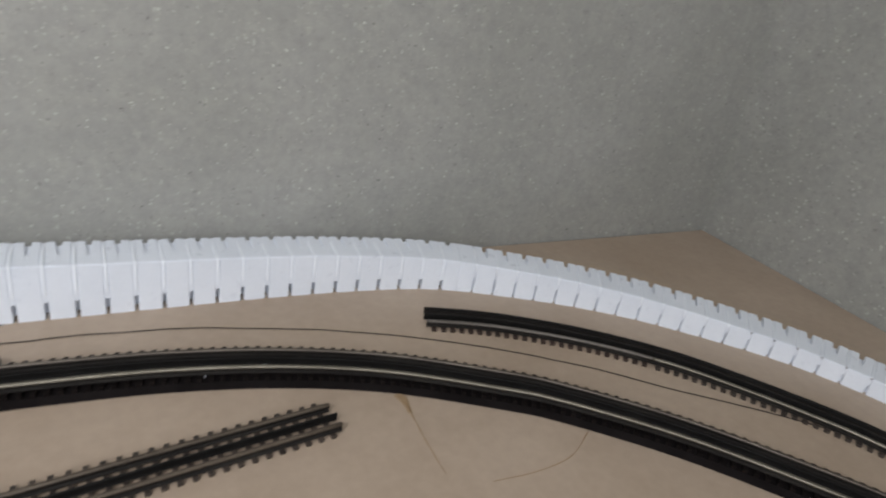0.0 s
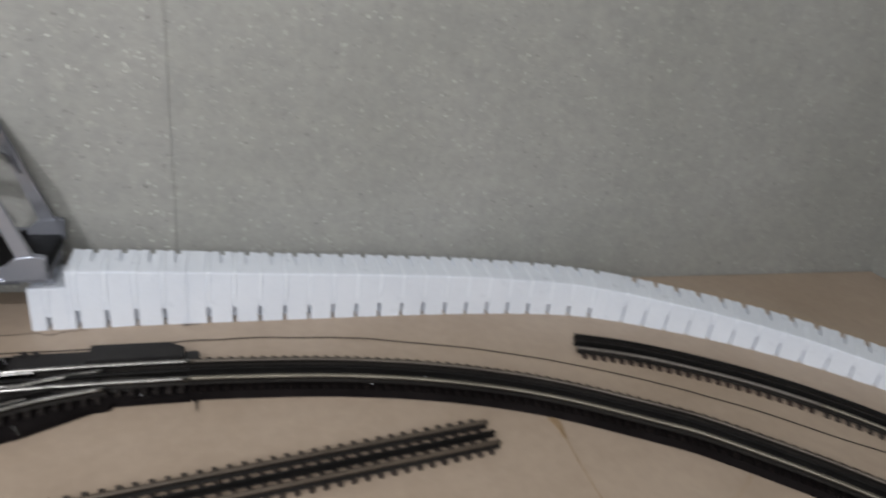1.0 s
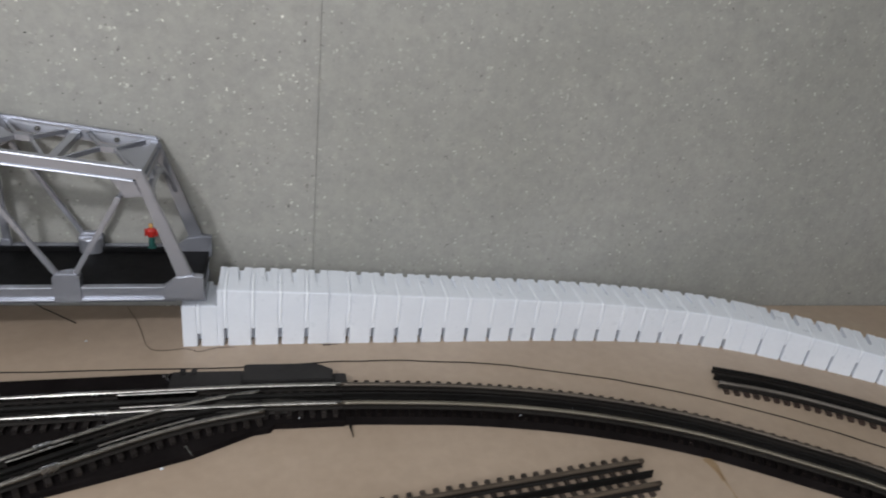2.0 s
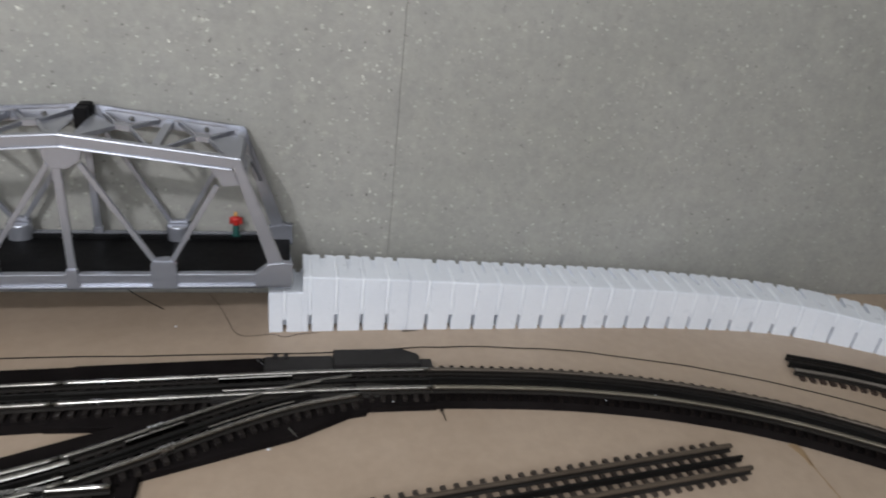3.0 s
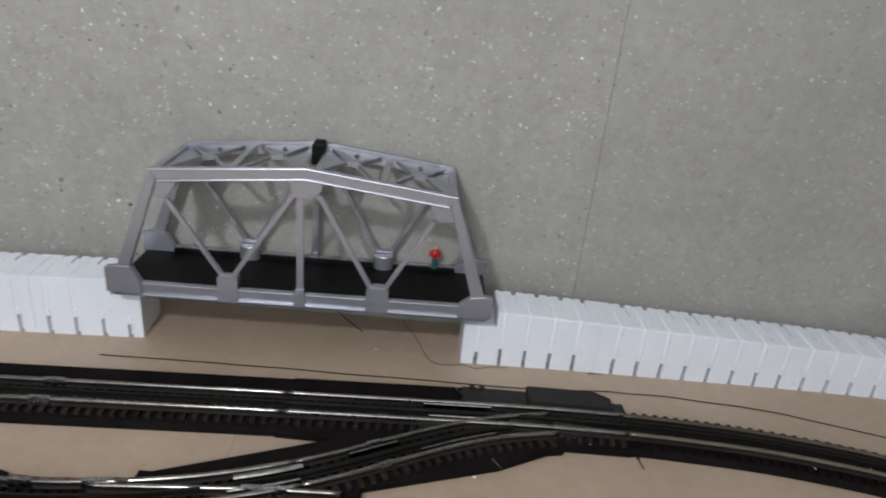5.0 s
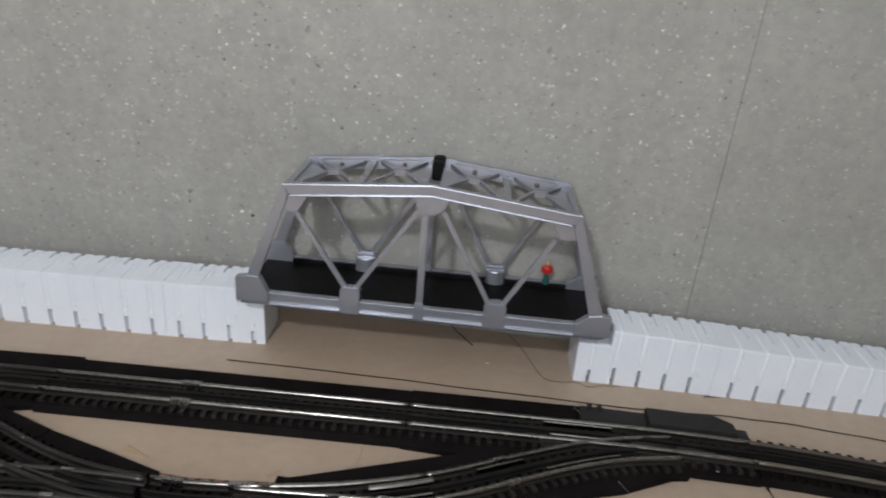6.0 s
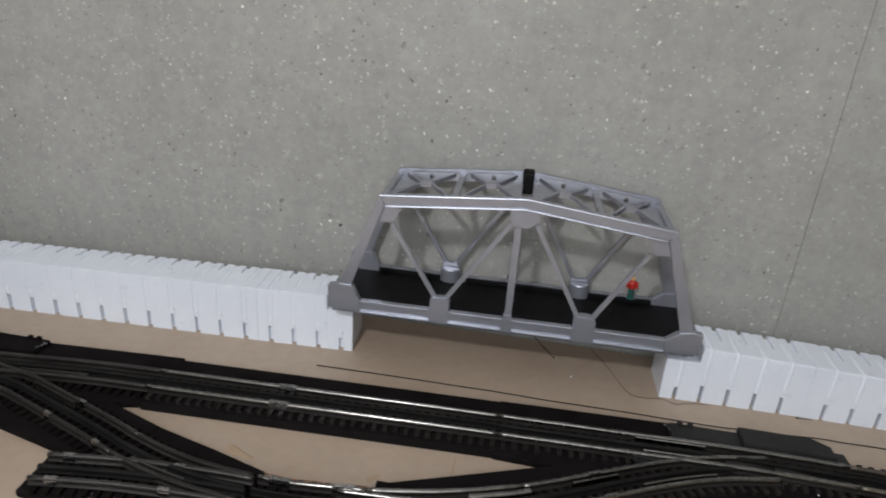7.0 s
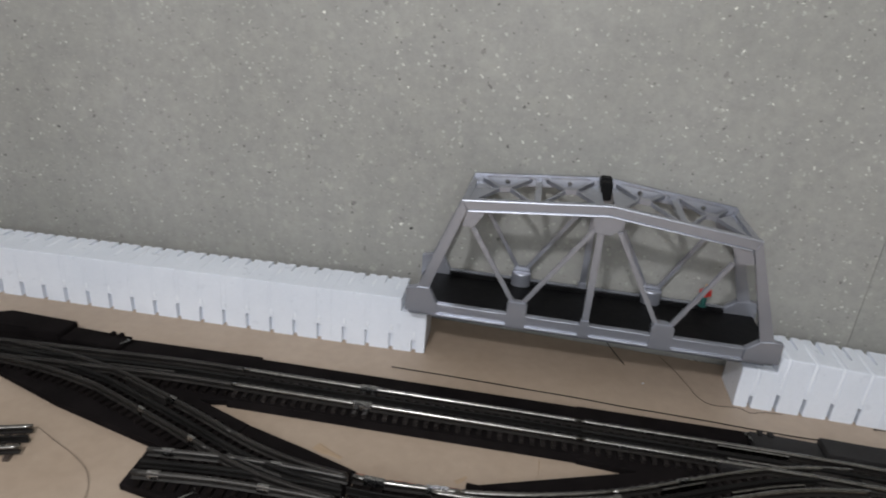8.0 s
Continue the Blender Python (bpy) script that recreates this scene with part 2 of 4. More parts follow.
def sweep(bm, line, s0, s1, profile, step=0.008, closed=True, offset=0.0):
    """Draws a profile (across, up) along a line."""
    n = max(int((s1 - s0) / step), 1)
    rings = []
    for i in range(n + 1):
        s = s0 + (s1 - s0) * i / n
        rings.append([bm.verts.new(line.at(s, offset + a, z)) for a, z in profile])
    m = len(profile)
    for r0, r1 in zip(rings, rings[1:]):
        for j in range(m if closed else m - 1):
            bm.faces.new((r0[j], r0[(j + 1) % m], r1[(j + 1) % m], r1[j]))
    if closed:
        bm.faces.new(rings[0])
        bm.faces.new(rings[-1][::-1])
    return bm


def crowned(name, bm, crown, side, parent, label=""):
    """A rail whose running surface is polished and whose sides are dull."""
    ob = part(name, bm, crown, parent, label)
    ob.data.materials.append(side)
    zs = [v.co.z for v in ob.data.vertices]
    low = min(zs) + 0.52 * (max(zs) - min(zs))
    for p in ob.data.polygons:
        p.material_index = 0 if p.normal.z > -0.1 and p.center.z > low else 1
        p.use_smooth = p.material_index == 0
    return ob


def rail_profile(base, top, head=0.0054, foot=0.0062, web=0.0020):
    h = top - base
    r = head / 2
    right = [(foot / 2, base), (foot / 2, base + 0.08 * h), (web / 2, base + 0.2 * h), (web / 2, top - 2 * r), (r * 0.94, top - 1.35 * r)]
    right += [(r * math.cos(a), top - r + r * math.sin(a)) for a in (0.0, 0.42, 0.84, 1.22)]
    return right + [(-a, b) for a, b in reversed(right)]


def cable(name, points, radius, material, parent=None, label="", category="wire"):
    cu = bpy.data.curves.new(name, "CURVE")
    cu.dimensions, cu.bevel_depth, cu.bevel_resolution, cu.resolution_u = "3D", radius, 2, 6
    sp = cu.splines.new("BEZIER")
    sp.bezier_points.add(len(points) - 1)
    for k, (b, q) in enumerate(zip(sp.bezier_points, points)):
        b.co = q if len(q) == 3 else (q[0], q[1], 0.001)
        b.handle_left_type = b.handle_right_type = "AUTO"
    tmp = bpy.data.objects.new(name, cu)
    me = bpy.data.meshes.new_from_object(tmp)
    me.name = name
    me.materials.clear()
    me.materials.append(material)
    bpy.data.objects.remove(tmp)
    ob = new(name, me)
    ob.parent = parent
    return tagged(ob, label, category if label else "")


# ---- the room ----
X_RIGHT, X_LEFT, Y_FRONT, Z_FLOOR, Z_CEIL = 1.476, -3.2, -1.9, -0.90, 1.95
JOINT = 0.160
wall_north = tagged(part("wall_north", boxed(X_LEFT, X_RIGHT + 0.15, 0.0016, 0.16, Z_FLOOR, Z_CEIL), M_WALL), "grey concrete wall behind the layout", "wall", kind="structure")
part("panel", boxed(X_LEFT, JOINT - 0.0006, 0.0, 0.0015, Z_FLOOR, Z_CEIL), M_WALL, wall_north)
part("panel", boxed(JOINT + 0.0006, X_RIGHT, 0.0, 0.0015, Z_FLOOR, Z_CEIL), M_WALL_FINE, wall_north)
tagged(part("wall_east", boxed(X_RIGHT, X_RIGHT + 0.15, Y_FRONT, 0.0, Z_FLOOR, Z_CEIL), M_WALL_SIDE), "grey concrete side wall meeting the corner", "wall", kind="structure")
tagged(part("wall_west", boxed(X_LEFT - 0.15, X_LEFT, Y_FRONT, 0.16, Z_FLOOR, Z_CEIL), M_ROOM), "plain painted wall", "wall", kind="structure")
# unseen wall, set close so the added fill falls off sideways
bm = bmesh.new()
wx0, wx1, wz0, wz1 = FILL_OPENING
for x0, x1, z0, z1 in ((X_LEFT - 0.15, wx0, Z_FLOOR, Z_CEIL), (wx1, X_RIGHT + 0.15, Z_FLOOR, Z_CEIL), (wx0, wx1, Z_FLOOR, wz0), (wx0, wx1, wz1, Z_CEIL)):
    box(bm, x0, x1, Y_FRONT - 0.15, Y_FRONT, z0, z1)
tagged(part("wall_south", bm, M_ROOM), "plain painted wall with an added opening for fill light", "wall", kind="structure")
# frame round the added fill opening, out of view
window = tagged(new("fill_opening_1"), "unseen wide opening added for fill light", "window", kind="structure")
for x0, x1, z0, z1 in ((wx0, wx0 + 0.05, wz0, wz1), (wx1 - 0.05, wx1, wz0, wz1), (wx0 + 0.05, wx1 - 0.05, wz0, wz0 + 0.05), (wx0 + 0.05, wx1 - 0.05, wz1 - 0.05, wz1)):
    part("opening_frame", boxed(x0 + 0.001, x1 - 0.001, Y_FRONT - 0.13, Y_FRONT - 0.08, z0 + 0.001, z1 - 0.001), M_ROOM, window)
tagged(part("floor", boxed(X_LEFT - 0.15, X_RIGHT + 0.15, Y_FRONT - 0.15, 0.16, Z_FLOOR - 0.1, Z_FLOOR), M_FLOOR), "plain grey floor", "floor", kind="structure")
tagged(part("ceiling", boxed(X_LEFT - 0.15, X_RIGHT + 0.15, Y_FRONT - 0.15, 0.16, Z_CEIL, Z_CEIL + 0.1), M_ROOM), "plain painted ceiling", "ceiling", kind="structure")

table = empty("layout_table", "tan hardboard table top carrying the model railway against the wall", "table", pose(0, 0, Z_FLOOR))
part("table_top", boxed(-2.3, X_RIGHT - 0.004, -1.25, -0.004, 0.888, 0.9, bevel=0.001), M_BOARD, table)
for lx in (-2.2, 1.4):
    for ly in (-1.15, -0.12):
        part("leg", boxed(lx - 0.035, lx + 0.035, ly - 0.035, ly + 0.035, 0.0, 0.888), M_BOARD, table)

lamp = empty("hanging_lamp", "bare round lamp hanging on a thin rod", "lamp", pose(LAMP_AT[0], LAMP_AT[1], LAMP_AT[2] + 0.07))
bm = bmesh.new()
bmesh.ops.create_cone(bm, cap_ends=True, segments=24, radius1=0.03, radius2=0.02, depth=0.05)
bmesh.ops.translate(bm, verts=bm.verts, vec=(0, 0, 0.025))
part("socket", bm, M_ROOM, lamp)
bm = bmesh.new()
tall = Z_CEIL - LAMP_AT[2] - 0.1205
bmesh.ops.create_cone(bm, cap_ends=True, segments=12, radius1=0.005, radius2=0.005, depth=tall, matrix=Matrix.Translation((0, 0, 0.0502 + tall / 2)))
part("rod", bm, M_STEEL, lamp)

# ---- foam risers ----
FOAM_W = 0.066


def riser(name, line, s0, s1, slots, height, label, notch=None, worn=False, bent=False):
    """A serpentine foam riser: slots cut in turn from the front and the back. The line is the front edge; the foam lies to its left."""
    ob = empty(name, label, "foam riser", group="foam risers")
    bm = bmesh.new()
    cut, back_cut = (0.0032, 0.0034) if worn else (0.0014, 0.0036) if bent else (0.0023, 0.0033)
    back_deep, ridge, openness = 0.36 if worn else 0.58, 0.0002 if worn else 0.0004, 0.55 if bent else 0.31 if worn else 0.32
    cuts = []
    for i, s in enumerate(slots):
        cuts.append((s - cut, s + cut, "front"))
        nxt = slots[i + 1] if i + 1 < len(slots) else s1
        if nxt - s > 0.02:
            mid = (s + nxt) / 2 if nxt - s < 0.04 else nxt - 0.017
            cuts.append((mid - back_cut, mid + back_cut, "back"))
    fronts = [(a, b) for a, b, k in cuts if k == "front"]
    backs = [(a, b) for a, b, k in cuts if k == "back"]
    runs = list(zip([s0] + [b for _, b in fronts], [a for a, _ in fronts] + [s1]))
    pieces = []
    for a, b in runs:
        marks = [a] + [n for n in (notch or ())[:2] if a < n < b] + [b]
        pieces += list(zip(marks, marks[1:]))

    def top_at(s, mid):
        return notch[2] if notch and notch[0] < mid < notch[1] else height(s)

    def block(outline, z0, z1, round_front):
        """A block over an outline of (along, across); z0 and z1 give the heights along it."""
        lo = [bm.verts.new(line.at(p, d, z0(p))) for p, d in outline]
        hi = [bm.verts.new(line.at(p, d, z1(p))) for p, d in outline]
        n = len(outline)
        bm.faces.new(lo[::-1])
        roof = bm.faces.new(hi)
        for k in range(n):
            bm.faces.new((lo[k], lo[(k + 1) % n], hi[(k + 1) % n], hi[k]))
        if round_front:
            es = set(roof.edges) | {bm.edges.get((lo[0], hi[0])), bm.edges.get((lo[1], hi[1]))}
            bmesh.ops.bevel(bm, geom=list(es), offset=0.0006 if worn else 0.0011, segments=2 if worn else 3, affect="EDGES", clamp_overlap=True)

    def bead(p, q, z, low, owner):
        """Rounded pale bead painting a slot's glint: up the front, back over the top."""
        r = max((q - p) / 2, 0.0020) * 0.72
        c = (p + q) / 2
        # left riser: the glint is painted as two short spots
        if worn:
            paths = [[(0.0010, low), (-0.0004, low + 0.004), (0.0010, low + 0.011)], [(FOAM_W * 0.35, z - 0.0003), (FOAM_W * 0.55, z + 0.0004), (FOAM_W * 0.80, z - 0.0003)]]
        else:
            paths = None
        run = [(0.0014, low), (-0.0, low + 0.010), (-0.0, z - 0.001), (0.001, z + 0.0002), (0.006, z + 0.0004), (FOAM_W * 0.55, z + 0.0004), (FOAM_W * 0.80, z - 0.0003)]
        for run in paths or [run]:
            tube = bmesh.new()
            rings = []
            for k, (d, h) in enumerate(run):
                up = 0.0 if h < z - 0.0015 else 0.5 if d < 0.0015 and k > 2 else 1.0
                w = r * (0.3 if k in (0, len(run) - 1) else 1.0)
                ring = []
                for j in range(7):
                    a = math.pi * j / 6
                    lift = 0.0007 * math.sin(a) if j not in (0, 6) else -0.0008
                    ring.append(tube.verts.new(line.at(c - w * math.cos(a), d - (1 - up) * lift, h + up * lift)))
                rings.append(ring)
            for u, v in zip(rings, rings[1:]):
                for j in range(6):
                    tube.faces.new((u[j], u[j + 1], v[j + 1], v[j]))
            for f in tube.faces:
                f.smooth = True
            part("slot_glint", tube, M_FOAM_GLINT, owner, "pale bead painted in for the bright line at a slot")

    e = 0.0002
    for k, (a, b) in enumerate(pieces):
        mid = (a + b) / 2
        slot = next(((p, q) for p, q in backs if a < p and q < b), None)
        cutout = [(slot[1], FOAM_W), (slot[1], FOAM_W * (1 - back_deep)), (slot[0], FOAM_W * (1 - back_deep)), (slot[0], FOAM_W)] if slot else []
        block([(a, 0.0), (b, 0.0), (b, FOAM_W)] + cutout + [(a, FOAM_W)], lambda p: 0.0, lambda p: top_at(p, mid), True)
        if slot:
            deep = FOAM_W * (1 - back_deep) - e
            block([(slot[0] - e, deep), (slot[1] + e, deep), (slot[1] + e, FOAM_W - 0.003), (slot[0] - e, FOAM_W - 0.003)], lambda p: 0.0, lambda p: top_at(p, mid) - (0.0030 if worn else 0.0070 if bent else 0.0042), False)
        nxt = next(((p, q) for p, q in fronts if abs(p - b) < 1e-6), None)
        if nxt:
            p, q = nxt[0] - e, nxt[1] + e
            m2 = (p + q) / 2
            # slot filled above its opening so the upper part stays bright
            block([(p, ridge), (q, ridge), (q, FOAM_W * 0.86), (p, FOAM_W * 0.86)], lambda s: openness * top_at(s, m2), lambda s: top_at(s, m2) - ridge, False)
            bead(p + e, q - e, top_at(m2, m2) - ridge, openness * top_at(m2, m2) + 0.004, ob)
            inner = FOAM_W * (0.12 if worn or bent else 0.26)
            block([(p, inner), (q, inner), (q, FOAM_W - 0.0012), (p, FOAM_W - 0.0012)], lambda s: 0.0, lambda s: top_at(s, m2) - 0.0013, False)
            part("segment", bm, M_FOAM, ob)
            bm = bmesh.new()
    part("segment", bm, M_FOAM, ob)
    return ob


RIGHT = Line([(-0.02, -0.1065), (0.05, -0.105), (0.15, -0.103), (0.30, -0.103), (0.43, -0.103), (0.53, -0.105), (0.61, -0.109), (0.69, -0.117), (0.748, -0.129),
              (0.80, -0.148), (0.858, -0.176), (0.92, -0.208), (0.979, -0.245), (1.033, -0.285), (1.077, -0.325), (1.123, -0.370),
              (1.167, -0.417), (1.205, -0.468), (1.236, -0.523), (1.26, -0.58), (1.275, -0.64)])
LEFT = Line([(-1.45, -0.165), (-1.2, -0.152), (-0.96, -0.139), (-0.75, -0.1285), (-0.57, -0.120), (-0.462, -0.1135), (-0.415, -0.110)])
RIGHT_TOP = [(0.0, 0.083), (0.075, 0.080), (0.29, 0.072), (0.56, 0.0625), (0.75, 0.053), (0.92, 0.046), (1.2, 0.035), (1.6, 0.02)]


def right_height(s):
    for (a, h0), (b, h1) in zip(RIGHT_TOP, RIGHT_TOP[1:]):
        if s <= b:
            return h0 + (h1 - h0) * (s - a) / (b - a)
    return RIGHT_TOP[-1][1]


first = [0.02 + s for s in (0.0195, 0.0515, 0.0845, 0.118, 0.151)]
second = [0.2245 + 0.03255 * i for i in range(18)]
third = [second[-1] + 0.050 + 0.0325 * i for i in range(24)]
joint_a, joint_b = 0.199, second[-1] + 0.025
riser("foam_riser", RIGHT, 0.02, joint_a - 0.0001, first, right_height, "short white foam riser with slotted sides holding the bridge end", (0.0, 0.062, 0.058))
riser("foam_riser", RIGHT, joint_a + 0.0001, joint_b - 0.0001, second, right_height, "long white foam incline riser with slotted sides")
riser("foam_riser", RIGHT, joint_b + 0.0001, min(third[-1] + 0.016, RIGHT.length), [s for s in third if s < RIGHT.length - 0.01], right_height, "curved white foam incline riser with slotted sides", bent=True)

L_END = LEFT.length
left_slots = [L_END - d for d in (0.016, 0.0485, 0.083, 0.1165, 0.1535, 0.1895)]
left_more = [L_END - 0.2245 - 0.0357 * i for i in range(19)]


def left_height(s):
    return 0.0835 - 0.010 * (L_END - s)


riser("foam_riser", LEFT, L_END - 0.135 + 0.0001, L_END, sorted(left_slots[:4]), left_height, "short white foam riser with slotted sides holding the bridge end", (L_END - 0.036, L_END + 1, 0.062), worn=True)
riser("foam_riser", LEFT, left_more[-1] - 0.01, L_END - 0.135 - 0.0001, sorted(left_slots[4:] + left_more), left_height, "long straight white foam riser with slotted sides", worn=True)

# ---- truss bridge ----
BR_A, BR_B = Vector((-0.444, -0.1405, 0)), Vector((0.030, -0.1265, 0))
br_dir = (BR_B - BR_A).normalized()
br_turn = math.degrees(math.atan2(br_dir.y, br_dir.x))
BW = 0.120
bridge = empty("truss_bridge", "silver grey plastic truss bridge with peaked top and black deck", "bridge", pose(BR_A.x, BR_A.y, 0, 0, 0, br_turn))


def truss_side(y0, y1, flip):
    """One side frame between depths y0 and y1; its outer face is y0."""
    sgn = 1 if y1 > y0 else -1

    def place(a, b, d):
        return (a, y0 + sgn * d, b)

    def bar(name, quad, thick, inset=0.0):
        bm = prism(bmesh.new(), quad, inset, inset + thick, place)
        bmesh.ops.bevel(bm, geom=list(bm.edges), offset=0.0008, segments=2, affect="EDGES")
        return part(name, bm, M_BRIDGE, bridge)

    def lip(a, b, reach=0.0022, tall=0.0016):
        """A projecting flange whose narrow face leans back."""
        a, b = Vector(a), Vector(b)
        bm = bmesh.new()
        section = [(0.008, -0.0002), (-reach, -0.0002), (-reach, 0.0003), (-reach + 0.40 * (tall - 0.0003), tall), (0.008, tall)]
        rows = [[bm.verts.new(place(q.x, q.y + dz, d)) for d, dz in section] for q in (a, b)]
        for i in range(len(section)):
            j = (i + 1) % len(section)
            bm.faces.new((rows[0][i], rows[0][j], rows[1][j], rows[1][i]))
        bm.faces.new(rows[0]), bm.faces.new(rows[1][::-1])
        return part("flange", bm, M_BRIDGE, bridge)

    def strip(name, a, b, w, thick, inset=0.0):
        a, b = Vector(a), Vector(b)
        n = Vector((-(b - a).y, (b - a).x)).normalized() * w / 2
        return bar(name, [a - n, b - n, b + n, a + n], thick, inset)

    # top chords with a projecting lower lip
    bar("top_chord", [(0.0715, 0.2322), (0.241, 0.2477), (0.241, 0.2585), (0.064, 0.2435)], 0.008)
    bar("top_chord", [(0.241, 0.2477), (0.4105, 0.2277), (0.4175, 0.2385), (0.241, 0.2585)], 0.008)
    lip((0.073, 0.2308), (0.241, 0.2460))
    lip((0.241, 0.2460), (0.408, 0.2263))
    lip((0.064, 0.2432), (0.241, 0.2582), 0.0012, 0.0016)
    lip((0.241, 0.2582), (0.4175, 0.2382), 0.0012, 0.0016)
    # end posts
    bar("end_post", [(0.0305, 0.119), (0.0707, 0.2322), (0.064, 0.2435), (0.015, 0.119)], 0.008)
    bar("end_post", [(0.4460, 0.110), (0.4625, 0.112), (0.4175, 0.2385), (0.4105, 0.2277)], 0.008)
    # feet
    bar("foot", [(0.0, 0.0825), (0.042, 0.0825), (0.042, 0.097), (0.031, 0.1185), (0.0145, 0.1185), (0.0, 0.1155)], 0.010, -0.001)
    bar("foot", [(0.431, 0.0815), (0.4745, 0.0815), (0.4745, 0.110), (0.464, 0.1115), (0.4455, 0.109), (0.431, 0.097)], 0.010, -0.001)
    lip((0.0145, 0.1180), (0.0312, 0.1180), 0.0016, 0.0014)
    lip((0.4455, 0.1090), (0.4640, 0.1112), 0.0016, 0.0014)
    # bottom chord: web plate with two lips
    bar("bottom_chord", [(0.042, 0.0825), (0.431, 0.0815), (0.431, 0.097), (0.042, 0.097)], 0.005, 0.0015)
    for za, reach in ((0.0818, 0.0024),):
        for a, b in ((0.0425, 0.1335), (0.1595, 0.2265), (0.2415, 0.3155), (0.3445, 0.4305)):
            lip((a, za), (b, za), reach, 0.0013)
            lip((a, 0.0962), (b, 0.0962), 0.0004, 0.0010)
    # gussets
    bar("gusset", [(0.134, 0.079), (0.159, 0.079), (0.159, 0.112), (0.155, 0.1165), (0.138, 0.1165), (0.134, 0.112)], 0.009, -0.001)
    bar("gusset", [(0.316, 0.0785), (0.344, 0.0785), (0.344, 0.110), (0.340, 0.1145), (0.320, 0.1145), (0.316, 0.110)], 0.009, -0.001)
    bar("gusset", [(0.227, 0.079), (0.241, 0.079), (0.2395, 0.104), (0.2285, 0.104)], 0.008, -0.0005)
    bar("gusset", [(0.222, 0.2470), (0.262, 0.2460), (0.258, 0.231), (0.246, 0.222), (0.230, 0.222), (0.224, 0.231)], 0.006, 0.0004)
    bar("gusset", [(0.066, 0.210), (0.080, 0.209), (0.086, 0.219), (0.095, 0.2325), (0.0705, 0.2305)], 0.005, 0.0016)
    bar("gusset", [(0.416, 0.208), (0.398, 0.206), (0.393, 0.216), (0.384, 0.2290), (0.4095, 0.2260)], 0.005, 0.0016)
    # half-round bosses on the inner side
    for u in (0.1465, 0.330):
        bm = bmesh.new()
        n = 14
        rows = []
        for d, z in ((1.0, 0.0905), (1.0, 0.1085), (0.92, 0.1105), (0.0, 0.1110)):
            rows.append([bm.verts.new(place(u + 0.0140 * d * math.cos(math.pi * i / n), z, 0.0104 + 0.0105 * d * math.sin(math.pi * i / n))) for i in range(n + 1)])
        for p, q in zip(rows, rows[1:]):
            for i in range(n):
                bm.faces.new((p[i], p[i + 1], q[i + 1], q[i]))
        bm.faces.new(rows[0])
        bmesh.ops.remove_doubles(bm, verts=bm.verts, dist=1e-6)
        part("boss", bm, M_BRIDGE, bridge)
    # web members
    strip("post", (0.2345, 0.104), (0.2345, 0.2225), 0.0086, 0.0055, 0.0013)
    strip("diagonal", (0.080, 0.2085), (0.139, 0.1155), 0.0058, 0.005, 0.0015)
    strip("diagonal", (0.154, 0.1155), (0.227, 0.2265), 0.0058, 0.005, 0.0015)
    strip("diagonal", (0.2565, 0.2275), (0.320, 0.1135), 0.0058, 0.005, 0.0015)
    strip("diagonal", (0.3395, 0.1135), (0.392, 0.2065), 0.0058, 0.005, 0.0015)


truss_side(0.0, 0.01, False)
truss_side(BW, BW - 0.01, True)


def top_z(u):
    return 0.2435 + (u - 0.064) / 0.177 * 0.015 if u < 0.241 else 0.2585 - (u - 0.241) / 0.1765 * 0.020


def cross_bar(name, a, b, w, z_low=-0.006, thick=0.004, material=None):
    """A bar in the roof between plan points a and b (along, across)."""
    a, b = Vector(a), Vector(b)
    n = Vector((-(b - a).y, (b - a).x)).normalized() * w / 2
    bm = bmesh.new()
    quad = [a - n, b - n, b + n, a + n]
    lo = [bm.verts.new((q.x, q.y, top_z(q.x) + z_low)) for q in quad]
    hi = [bm.verts.new((q.x, q.y, top_z(q.x) + z_low + thick)) for q in quad]
    bm.faces.new(lo[::-1]), bm.faces.new(hi)
    for i in range(4):
        j = (i + 1) % 4
        bm.faces.new((lo[i], lo[j], hi[j], hi[i]))
    return part(name, bm, material or M_BRIDGE, bridge)


